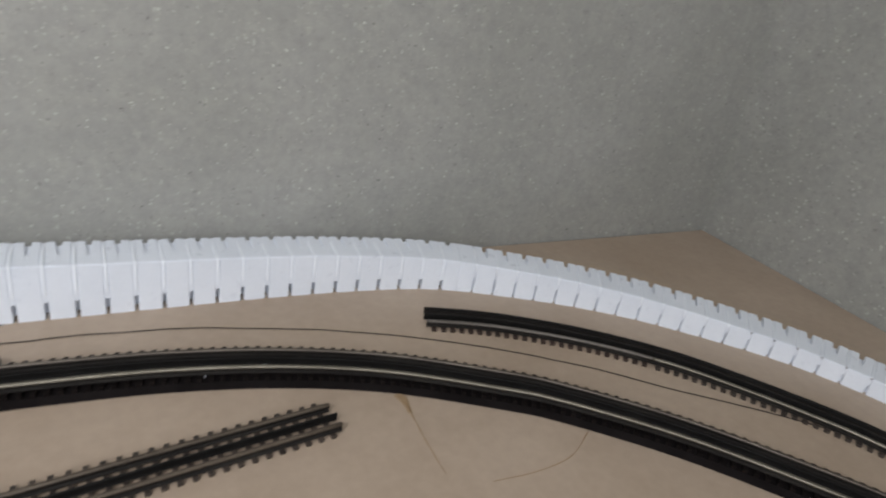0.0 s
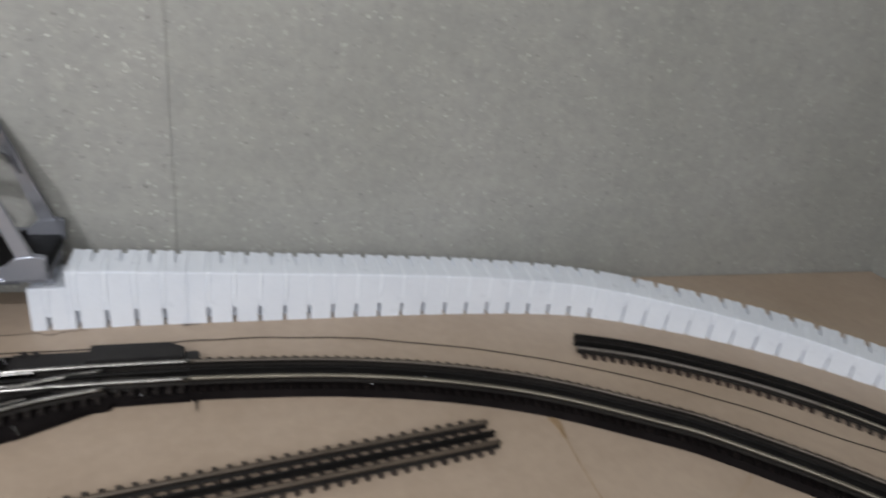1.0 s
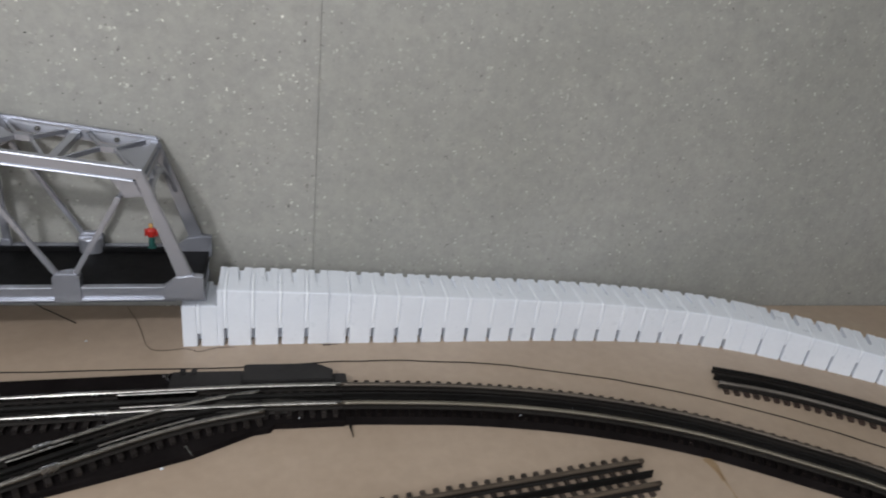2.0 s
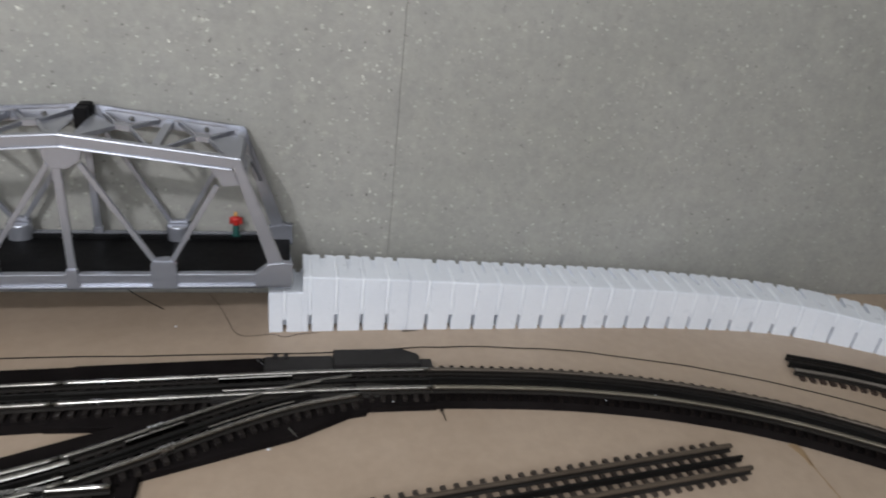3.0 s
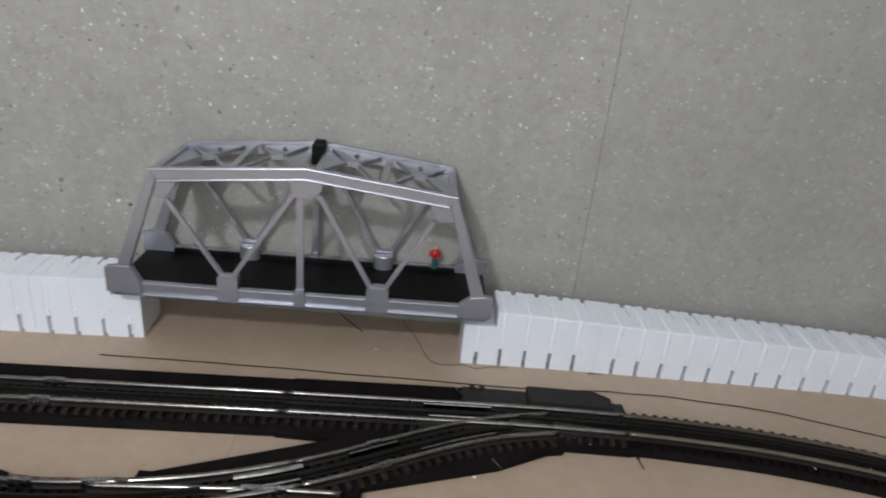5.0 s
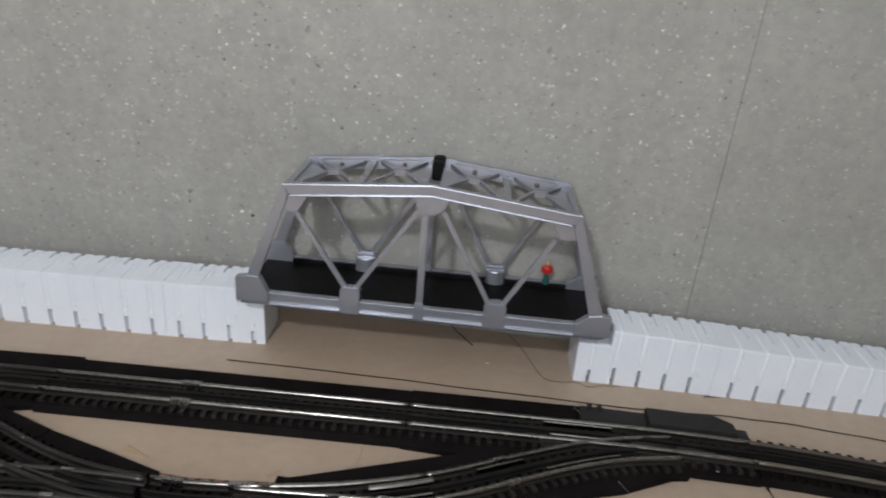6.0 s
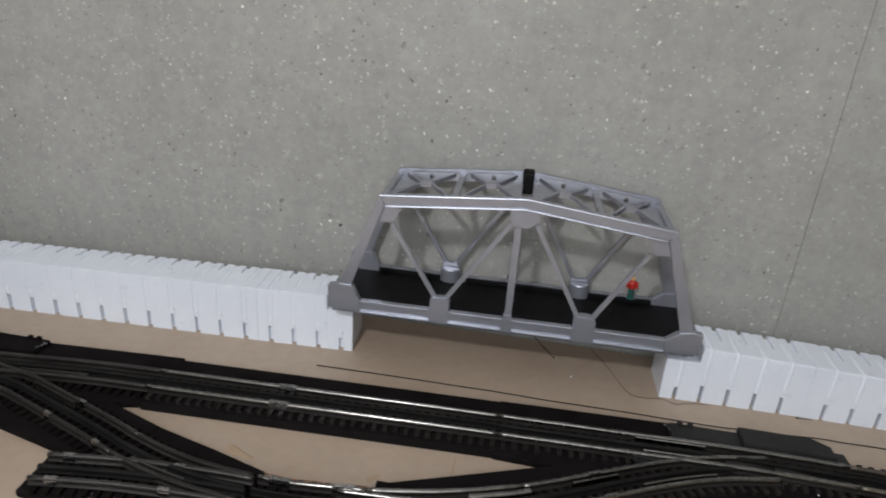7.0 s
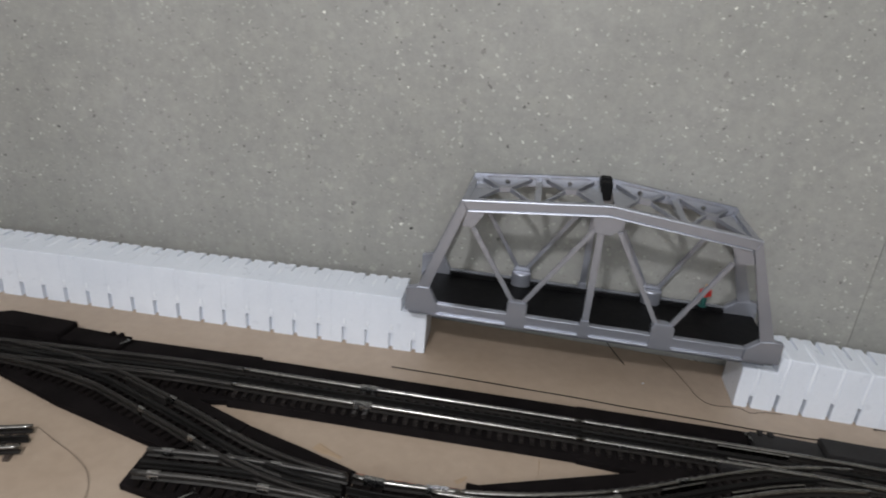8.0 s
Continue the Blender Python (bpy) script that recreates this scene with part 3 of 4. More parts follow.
Y0, Y1 = 0.009, BW - 0.009
PANELS = [(0.070, 0.152), (0.156, 0.234), (0.248, 0.328), (0.332, 0.411)]
for a, b in PANELS:
    mid = (a + b) / 2
    yx = BW * 0.56
    for u0, y0_, u1, y1_ in ((a + 0.005, Y0, mid - 0.006, yx), (b - 0.005, Y0, mid + 0.006, yx), (mid - 0.006, yx, a + 0.009, Y1), (mid + 0.006, yx, b - 0.009, Y1)):
        cross_bar("brace", (u0, y0_), (u1, y1_), 0.0032, -0.0060, 0.0050)
    cross_bar("brace_plate", (mid - 0.0072, yx), (mid + 0.0072, yx), 0.011, -0.0064, 0.0064)
    # thin web filling one end of the cross beside the portals and the block
    fills = []
    if a < 0.1 or 0.24 < a < 0.3:
        fills.append([(a, Y0 + 0.006), (mid - 0.007, yx), (a, Y1 - 0.006)])
    if b > 0.4 or 0.2 < b < 0.24:
        fills.append([(b, Y0 + 0.006), (b, Y1 - 0.006), (mid + 0.007, yx)])
    for outline in fills:
        bm = bmesh.new()
        rows = [[bm.verts.new((u, y, top_z(u) + z)) for u, y in outline] for z in (-0.0056, -0.0042)]
        bm.faces.new(rows[0][::-1]), bm.faces.new(rows[1])
        for i in range(len(outline)):
            j = (i + 1) % len(outline)
            bm.faces.new((rows[0][i], rows[0][j], rows[1][j], rows[1][i]))
        part("roof_web", bm, M_BRIDGE, bridge)
    zb = top_z(mid) - 0.0060
    yb = BW - 0.0098
    facing = Matrix.Translation((mid, yb, zb)) @ Matrix.Rotation(math.radians(78), 4, "X")
    bm = bmesh.new()
    bmesh.ops.create_cone(bm, cap_ends=True, segments=14, radius1=0.0034, radius2=0.0030, depth=0.0022, matrix=facing)
    bolt = part("bolt", bm, M_POINT, bridge, "small dark ringed bolt")
    bm = bmesh.new()
    bmesh.ops.create_icosphere(bm, subdivisions=2, radius=0.0017, matrix=facing @ Matrix.Translation((0, 0, 0.0012)))
    part("bolt_pin", bm, M_STEEL, bolt)
for u in (0.067, 0.154, 0.330, 0.4135):
    cross_bar("strut", (u, Y0), (u, Y1), 0.008, -0.008, 0.007)
for u in (0.154, 0.330):
    cross_bar("splice_plate", (u - 0.014, BW - 0.0105), (u + 0.014, BW - 0.0105), 0.006, -0.0005, 0.0022)
# inner face of the back chord, leaning back
for a, b in ((0.066, 0.2325), (0.2490, 0.4150)):
    bm = bmesh.new()
    rows = [[bm.verts.new((u, y, top_z(u) + z)) for y, z in ((BW - 0.0082, -0.0008), (BW - 0.0100, -0.0108), (BW - 0.0100, -0.0118), (BW - 0.0082, -0.0118))] for u in (a, b)]
    for i in range(4):
        j = (i + 1) % 4
        bm.faces.new((rows[0][i], rows[0][j], rows[1][j], rows[1][i]))
    bm.faces.new(rows[0]), bm.faces.new(rows[1][::-1])
    part("chord_plate", bm, M_BRIDGE, bridge)
    cross_bar("edge_lip", (a, BW - 0.003), (b, BW - 0.003), 0.004, 0.0004, 0.0030)
bm = bmesh.new()
box(bm, 0.2335, 0.2480, 0.080, 0.0975, 0.2400, 0.2645, bevel=0.0014)
box(bm, 0.2333, 0.2482, 0.0980, BW - 0.005, 0.2400, 0.2652, bevel=0.0014)
part("top_block", bm, M_DECK, bridge, "black two-piece block across the peak of the bridge")


# sloping end portals between the end posts
def portal(base_u, base_z, top_u, topz):
    def at(k, y, d=0.0):
        return Vector((base_u + (top_u - base_u) * k, y, base_z + (topz - base_z) * k + d))

    def beam(name, p, q, r):
        bm = bmesh.new()
        d = (q - p)
        bmesh.ops.create_cube(bm, size=1.0)
        bmesh.ops.scale(bm, vec=(r, r, d.length), verts=bm.verts)
        bmesh.ops.rotate(bm, cent=(0, 0, 0), matrix=d.to_track_quat("Z", "Y").to_matrix(), verts=bm.verts)
        bmesh.ops.translate(bm, verts=bm.verts, vec=(p + q) / 2)
        part(name, bm, M_BRIDGE, bridge)

    beam("portal_beam", at(0.94, Y0), at(0.94, Y1), 0.0075)
    # arch below the beam, with rounded knees down the posts
    run = (top_u - base_u) / (topz - base_z)
    bm = bmesh.new()
    rows = []
    for i in range(25):
        y = Y0 - 0.001 + (Y1 - Y0 + 0.002) * i / 24
        e = abs(2 * i / 24 - 1)
        low, high = 0.80 - 0.30 * e ** 5, 0.86 - 0.10 * e ** 3
        rows.append([bm.verts.new(at(k, y) + Vector((d, 0, -run * d))) for k, d in ((low, -0.0022), (high, -0.0022), (high, 0.0022), (low, 0.0022))])
    for p, q in zip(rows, rows[1:]):
        for i in range(4):
            bm.faces.new((p[i], p[(i + 1) % 4], q[(i + 1) % 4], q[i]))
    bm.faces.new(rows[0]), bm.faces.new(rows[-1][::-1])
    part("portal_arch", bm, M_BRIDGE, bridge)
    beam("portal_brace", at(0.83, BW / 2), at(0.93, BW / 2), 0.0055)
    for y in (Y0 + 0.030, Y1 - 0.030):
        beam("portal_brace", at(0.82, y), at(0.93, y + (0.012 if y < BW / 2 else -0.012)), 0.0042)


portal(0.022, 0.119, 0.066, 0.238)
portal(0.456, 0.112, 0.413, 0.233)

part("deck", boxed(0.004, 0.4705, 0.0085, BW - 0.0085, 0.079, 0.090, bevel=0.0006), M_DECK, bridge, "matt black bridge deck")
for y0, y1 in ((0.0067, 0.0125), (BW - 0.0125, BW - 0.0067)):
    part("deck_curb", boxed(0.0425, 0.4305, y0, y1, 0.0905, 0.0958, bevel=0.0006), M_DECK, bridge, "low black edge along the deck")
part("floor_pan", boxed(0.003, 0.4715, 0.0060, BW - 0.0060, 0.0752, 0.0788, bevel=0.0008), M_BRIDGE, bridge)
part("stringer", boxed(0.034, 0.440, 0.024, BW - 0.024, 0.0640, 0.0751), M_BRIDGE, bridge)
part("bearing", boxed(0.002, 0.026, 0.034, BW - 0.030, 0.0622, 0.0753), M_BRIDGE, bridge)
part("bearing", boxed(0.449, 0.473, 0.034, BW - 0.030, 0.0582, 0.0753), M_BRIDGE, bridge)

# small standing figure, one plain shape
bm = bmesh.new()


def lathe(bm, rings, centre, sx=1.0, seg=12):
    loops = []
    for z, r in rings:
        loops.append([bm.verts.new((centre[0] + sx * r * math.cos(2 * math.pi * i / seg), centre[1] + r * math.sin(2 * math.pi * i / seg), centre[2] + z)) for i in range(seg)])
    for a, b in zip(loops, loops[1:]):
        for i in range(seg):
            bm.faces.new((a[i], a[(i + 1) % seg], b[(i + 1) % seg], b[i]))
    bm.faces.new(loops[0][::-1]), bm.faces.new(loops[-1])
    return bm


lathe(bm, [(0.0, 0.0082), (0.0012, 0.0082), (0.002, 0.0056), (0.012, 0.0058), (0.018, 0.0050)], (0, 0, 0))
n_legs = len(bm.faces)
lathe(bm, [(0.0175, 0.0046), (0.022, 0.0062), (0.028, 0.0072), (0.031, 0.0055), (0.0325, 0.0028)], (0, 0, 0), 1.25)
for sx in (-1, 1):
    lathe(bm, [(0.019, 0.0018), (0.024, 0.0022), (0.030, 0.0020)], (sx * 0.0095, 0, 0))
n_body = len(bm.faces)
lathe(bm, [(0.0325, 0.0020), (0.034, 0.0033), (0.037, 0.0036), (0.0395, 0.0022)], (0, 0, 0))
bm.faces.ensure_lookup_table()
for i, f in enumerate(bm.faces):
    f.material_index = 0 if i < n_legs else 1 if i < n_body else 2
fig = part("figurine", bm, M_TEAL)
fig.data.materials.append(M_RED)
fig.data.materials.append(M_TAN)
fig.matrix_basis = Matrix.Translation((-0.046, -0.0180, 0.0959)) @ Matrix.Diagonal((0.70, 0.70, 0.84, 1))
tagged(fig, "tiny painted figurine in red and dark green on the bridge deck", "figurine")

# ---- track ----
BED, TIE, TOP = 0.009, 0.0145, 0.0225
GAUGE = 0.0165


def tie_mesh(length, width, base, top):
    bm = bmesh.new()
    box(bm, -width / 2, width / 2, -length / 2, length / 2, base, top)
    me = bpy.data.meshes.new("tie")
    bm.to_mesh(me)
    bm.free()
    return me


def track(name, line, s0, s1, label, bed=None, base=BED, tie_tall=0.0045, rails=None, ties=0.0122, long=0.056, wide=0.0052, rail=None, tie_mat=None, group="tracks", tie_gaps=(), tie_base=None, tie_shift=0.0, centre=True, joiners=()):
    """Three-rail track along a line: bed, ties, two bright rails and a blackened middle rail."""
    ob = empty(name, label, "track", group=group)
    rail = rail or M_RAIL
    over = 0.004 if base == 0.0 else -0.0003
    if bed:
        a, b = bed
        part("roadbed", sweep(bmesh.new(), line, s0, s1, [(-b, 0.0), (a, 0.0), (a - 0.004, base), (-b + 0.003, base)], 0.01), M_BED, ob)
    me = tie_mesh(long, wide, base if tie_base is None else tie_base, base + tie_tall)
    me.materials.append(tie_mat or M_TIE)
    n = int((s1 - s0) / ties)
    for i in range(n):
        s = s0 + (i + 0.5) * (s1 - s0) / n
        if any(a <= s <= b for a, b in tie_gaps):
            continue
        q = line.at(s, tie_shift)
        shared("tie", me, ob, pose(q.x, q.y, 0, 0, 0, math.degrees(line.turn(s))))
    for side in (-1, 1):
        crowned("rail", sweep(bmesh.new(), line, s0 - over, s1 + over, rail_profile(base + tie_tall - 0.0003, base + tie_tall + 0.009), 0.008, offset=side * GAUGE), rails[side > 0] if rails else rail, M_RAIL_SIDE, ob)
        for j in joiners:
            part("rail_joiner", sweep(bmesh.new(), line, j - 0.011, j + 0.011, [(-0.0034, base + 0.0056), (0.0034, base + 0.0056), (0.0034, base + 0.0105), (0.0024, base + 0.0140), (-0.0024, base + 0.0140), (-0.0034, base + 0.0105)], 0.011, offset=side * GAUGE), M_STEEL, ob, "bright metal rail joiner")
    if centre:
        part("middle_rail", sweep(bmesh.new(), line, s0 - over * 1.5, s1 + over * 1.5, rail_profile(base + tie_tall - 0.0003, base + tie_tall + 0.0082, 0.0026, 0.004), 0.008), M_RAIL_BLACK, ob, "blackened middle rail")
    return ob


MAIN = Line([(-1.30, -0.345), (-1.10, -0.318), (-0.90, -0.291), (-0.80, -0.280), (-0.70, -0.269), (-0.60, -0.2635), (-0.456, -0.2565), (-0.243, -0.2462), (-0.03, -0.2375), (0.08, -0.2342), (0.17, -0.2342), (0.25, -0.2375),
             (0.36, -0.248), (0.48, -0.2725), (0.60, -0.315), (0.72, -0.381), (0.777, -0.420), (0.875, -0.508), (0.956, -0.601), (1.03, -0.70), (1.09, -0.81)])
SIDING = Line([(-0.95, -0.294), (-0.85, -0.298), (-0.775, -0.310), (-0.735, -0.322), (-0.64, -0.355), (-0.556, -0.386), (-0.487, -0.401), (-0.411, -0.4055), (-0.346, -0.400), (-0.303, -0.3935), (-0.248, -0.3810), (-0.193, -0.3635),
               (-0.151, -0.3465), (-0.11, -0.3265), (-0.07, -0.3055), (-0.03, -0.2855), (0.01, -0.2680), (0.05, -0.2545), (0.103, -0.2425)])
STUB = Line([(-0.645, -0.4255), (-0.557, -0.4135), (-0.47, -0.4085), (-0.40, -0.409)])


def s_of(line, x):
    return min(range(len(line.p)), key=lambda i: abs(line.p[i].x - x)) * line.step


m_left, m_joint, m_turn, m_end = s_of(MAIN, -0.62), s_of(MAIN, -0.46), s_of(MAIN, -0.20), s_of(MAIN, 0.19)
track("straight_track", MAIN, m_left, m_turn, "straight three-rail track with bright rails on black roadbed", (0.063, 0.0355), joiners=(m_joint,))
track("curved_track", MAIN, m_end, MAIN.length, "curved three-rail track with olive grey rails on black roadbed", (0.0340, 0.0305), rails=(M_RAIL_OLIVE, M_RAIL_UMBER), long=0.060, tie_shift=0.0030, tie_mat=M_TIE_DARK)



def plate(name, outline, parent, z=BED - 0.0004, material=None):
    """A flat slab of roadbed with sloped sides."""
    bm = prism(bmesh.new(), outline, 0.0, z, lambda a, b, d: (a, b, d))
    top = max(bm.faces, key=lambda f: f.calc_center_median().z)
    bmesh.ops.bevel(bm, geom=list(top.edges), offset=0.0015, segments=1, affect="EDGES")
    return part(name, bm, material or M_BED, parent)


def ties_along(line, s0, s1, parent, pitch=0.0122, long=0.056, wide=0.0052, base=BED, material=None, drop=0.0, shift=0.0):
    me = tie_mesh(long, wide, base - drop, base + 0.0045 - drop)
    me.materials.append(material or M_TIE)
    n = int((s1 - s0) / pitch)
    for i in range(n):
        s = s0 + (i + 0.5) * (s1 - s0) / n
        q = line.at(s, shift)
        shared("tie", me, parent, pose(q.x, q.y, 0, 0, 0, math.degrees(line.turn(s))))


def rails_along(line, s0, s1, parent, lift=0.0, material=None, centre=True):
    for side in (-1, 1):
        crowned("rail", sweep(bmesh.new(), line, s0, s1, rail_profile(BED + 0.0042 + lift, BED + 0.0135 + lift), 0.008, offset=side * GAUGE), material or M_RAIL, M_RAIL_SIDE if not material else material, parent)
    if centre:
        part("middle_rail", sweep(bmesh.new(), line, s0, s1, rail_profile(BED + 0.0042 + lift, BED + 0.0128 + lift), 0.008), M_RAIL_BLACK, parent, "blackened middle rail")


def guard(line, s0, s1, offset, parent, material=None, head=0.003):
    part("guard_rail", sweep(bmesh.new(), line, s0, s1, rail_profile(BED + 0.0042, BED + 0.0133, head, head + 0.001), 0.008, offset=offset), material or M_RAIL, parent, "short bright guard rail")


def clip(line, x, offset, parent):
    """A bright tab hugging a rail: two thin lips with the rail head between them."""
    s = s_of(line, x)
    bm = bmesh.new()
    for o in (-0.0028, 0.0028):
        sweep(bm, line, s - 0.0085, s + 0.0085, [(-0.0004, BED + 0.0098), (0.0004, BED + 0.0098), (0.0004, BED + 0.0120), (-0.0004, BED + 0.0120)], 0.0085, offset=offset + o)
    part("rail_clip", bm, M_STEEL, parent, "small bright metal tab on the rail")


def machine(parent, x0, x1, y0, y1, tail, turn_at, plastic):
    """A switch machine in the roadbed: tall chamfered box, low tail, lever and screws."""
    flip = 1 if tail < x0 else -1
    end = x1 if flip == 1 else x0
    outline = [(x0, y0), (x1, y0), (x1, y1), (x0, y1)]
    c = 0.012
    if flip == 1:
        outline = [(x0, y0), (x1, y0), (x1, y1 - c), (x1 - c * 1.6, y1), (x0, y1)]
    else:
        outline = [(x0, y0), (x1, y0), (x1, y1), (x0 + c * 1.6, y1), (x0, y1 - c)]
    bm = prism(bmesh.new(), outline, 0.0, 0.0215, lambda a, b, d: (a, b, d))
    bmesh.ops.bevel(bm, geom=list(bm.edges), offset=0.0012, segments=2, affect="EDGES")
    body = part("switch_machine", bm, plastic, parent, "black plastic switch machine housing")
    t0, t1 = (tail, x0 - 0.0005) if flip == 1 else (x1 + 0.0005, tail)
    part("machine_tail", boxed(t0, t1, y0, y1 - 0.004, 0.0, 0.0155, bevel=0.001), plastic, parent)
    for k in range(2):
        tx = turn_at + 0.012 * k * flip
        part("terminal", boxed(tx - 0.003, tx + 0.003, y1 - 0.011, y1 - 0.003, 0.0, 0.019, bevel=0.0008), plastic, body)
    bm = bmesh.new()
    box(bm, -0.0015, 0.0015, -0.016, 0.012, 0.0, 0.0015, bevel=0.0003)
    box(bm, -0.005, 0.005, 0.004, 0.008, 0.0005, 0.003, bevel=0.0003)
    lever = part("throw_lever", bm, M_STEEL, body, "bright metal throw lever")
    e0, e1 = (x1 + 0.0005, x1 + 0.016) if flip == 1 else (x0 - 0.016, x0 - 0.0005)
    part("machine_step", boxed(e0, e1, y0, y1 - 0.012, 0.0, 0.0145, bevel=0.001), plastic, parent)
    lever.matrix_basis = pose(turn_at - 0.016 * flip, y0 + 0.016, 0.0160, 0, 0, 25 * flip) @ Matrix.Diagonal((0.7, 0.55, 0.8, 1))


# right-hand switch
switch_r = empty("track_switch", "black track switch with bright rails, guard rails and switch machine", "track switch", group="track switches")
plate("roadbed", [(-0.2045, -0.1815), (0.0, -0.1735), (0.075, -0.172), (0.192, -0.2005), (0.192, -0.267), (0.116, -0.267), (0.112, -0.273), (0.095, -0.276), (0.038, -0.306), (-0.1005, -0.3515),
                  (-0.305, -0.3512), (-0.130, -0.2838), (-0.2045, -0.2815)], switch_r)
ties_along(MAIN, m_turn, m_end, switch_r)
sd0, sd1 = s_of(SIDING, -0.165), s_of(SIDING, 0.04)
ties_along(SIDING, sd0, sd1, switch_r, drop=0.0006)
ties_along(SIDING, sd1, s_of(SIDING, 0.10), switch_r, drop=0.0009)
rails_along(MAIN, m_turn, m_end, switch_r)
rails_along(SIDING, sd0, SIDING.length, switch_r, -0.0004)
guard(MAIN, s_of(MAIN, -0.045), s_of(MAIN, 0.035), 0.0105, switch_r)
guard(MAIN, s_of(MAIN, -0.04), s_of(MAIN, 0.02), -0.0105, switch_r)
guard(SIDING, s_of(SIDING, -0.05), s_of(SIDING, 0.03), -0.0105, switch_r)
guard(SIDING, s_of(SIDING, -0.115), s_of(SIDING, -0.065), 0.009, switch_r)
for x in (-0.190, -0.158, -0.125, -0.093, -0.061):
    clip(MAIN, x, GAUGE, switch_r)
    clip(MAIN, x + 0.001, -GAUGE, switch_r)
part("point_plate", prism(bmesh.new(), [(0.045, -0.2545), (0.135, -0.2515), (0.150, -0.2395), (0.060, -0.2265)], 0.0, 0.0158, lambda a, b, d: (a, b, d)), M_POINT, switch_r, "dark grey plate between the points")
part("frog", boxed(-0.050, -0.018, -0.2645, -0.2555, 0.012, 0.0205, bevel=0.002), M_MOTOR, switch_r)
machine(switch_r, 0.079, 0.181, -0.2085, -0.176, 0.0, 0.012, M_MOTOR)
for u in (-0.088,):
    for side in (-1, 1):
        s = s_of(SIDING, u)
        part("rail_joiner", sweep(bmesh.new(), SIDING, s - 0.007, s + 0.007, [(-0.0030, 0.0148), (0.0030, 0.0148), (0.0030, 0.0185), (0.0016, 0.0228), (-0.0016, 0.0228), (-0.0030, 0.0185)], 0.007, offset=side * GAUGE), M_STEEL, switch_r, "bright metal rail joiner")

# left-hand switch
switch_l = empty("track_switch", "black track switch with dull rails at the siding end", "track switch", group="track switches")
ml0 = s_of(MAIN, -1.02)
plate("roadbed", [(-1.02, -0.243), (-0.90, -0.224), (-0.80, -0.213), (-0.6205, -0.1985), (-0.6205, -0.2965), (-0.655, -0.306), (-0.575, -0.330), (-0.585, -0.412), (-0.657, -0.388), (-0.803, -0.355), (-0.913, -0.322), (-1.02, -0.340)], switch_l)
ties_along(MAIN, ml0, m_left, switch_l, material=M_TIE_DARK)
sl0, sl1 = s_of(SIDING, -0.87), s_of(SIDING, -0.585)
ties_along(SIDING, sl0, sl1, switch_l, drop=0.0006, material=M_TIE_DARK)
rails_along(MAIN, ml0, m_left, switch_l, 0.0, M_RAIL_OLD)
rails_along(SIDING, s_of(SIDING, -0.93), sl1, switch_l, -0.0004, M_RAIL_OLD)
guard(MAIN, s_of(MAIN, -0.78), s_of(MAIN, -0.70), -0.0105, switch_l, M_RAIL_OLD)
guard(SIDING, s_of(SIDING, -0.75), s_of(SIDING, -0.68), 0.0105, switch_l, M_RAIL_OLD)
machine(switch_l, -1.005, -0.885, -0.248, -0.2125, -0.80, -0.815, M_BED)

# stub switch in front
switch_f = empty("track_switch", "black track switch with an open stub end on the board", "track switch", group="track switches")
plate("roadbed", [(-0.653, -0.449), (-0.657, -0.3885), (-0.5855, -0.4125), (-0.5745, -0.3305), (-0.50, -0.3505), (-0.435, -0.3675), (-0.435, -0.452), (-0.55, -0.462)], switch_f)
ties_along(SIDING, sl1, s_of(SIDING, -0.435), switch_f, material=M_TIE_DARK)
ties_along(STUB, 0.002, s_of(STUB, -0.47), switch_f, drop=0.0007, material=M_TIE_DARK)
rails_along(SIDING, sl1, s_of(SIDING, -0.435), switch_f, 0.0, M_RAIL_OLD)
rails_along(STUB, 0.0, STUB.length - 0.03, switch_f, -0.0004, M_RAIL_DULL)
guard(SIDING, s_of(SIDING, -0.56), s_of(SIDING, -0.50), -0.0105, switch_f, M_RAIL_DULL)
for side in (-1, 1):
    for s in (0.022, 0.135):
        part("rail_joiner", sweep(bmesh.new(), STUB, s - 0.006, s + 0.006, [(-0.0030, 0.0148), (0.0030, 0.0148), (0.0030, 0.0185), (0.0014, 0.0225), (-0.0014, 0.0225), (-0.0030, 0.0185)], 0.012, offset=side * GAUGE), M_STEEL, switch_f, "bright metal rail joiner")

for x, side in ((-0.684, -1), (-0.672, 1), (-0.606, -1)):
    s = s_of(SIDING, x)
    part("rail_joiner", sweep(bmesh.new(), SIDING, s - 0.0050, s + 0.0050, [(-0.0030, 0.0140), (0.0030, 0.0140), (0.0030, 0.0190), (0.0016, 0.0229), (-0.0016, 0.0229), (-0.0030, 0.0190)], 0.005, offset=side * GAUGE), M_STEEL, switch_l if x < -0.61 else switch_f, "bright metal rail joiner")
bm = bmesh.new()
box(bm, -0.0014, 0.0014, -0.013, 0.013, 0.0, 0.0015, bevel=0.0003)
box(bm, -0.004, 0.004, 0.006, 0.009, 0.0005, 0.003, bevel=0.0003)
part("throw_lever", bm, M_STEEL, switch_f, "bright metal throw lever").matrix_basis = pose(-0.580, -0.4470, 0.0092, 0, 0, -38)

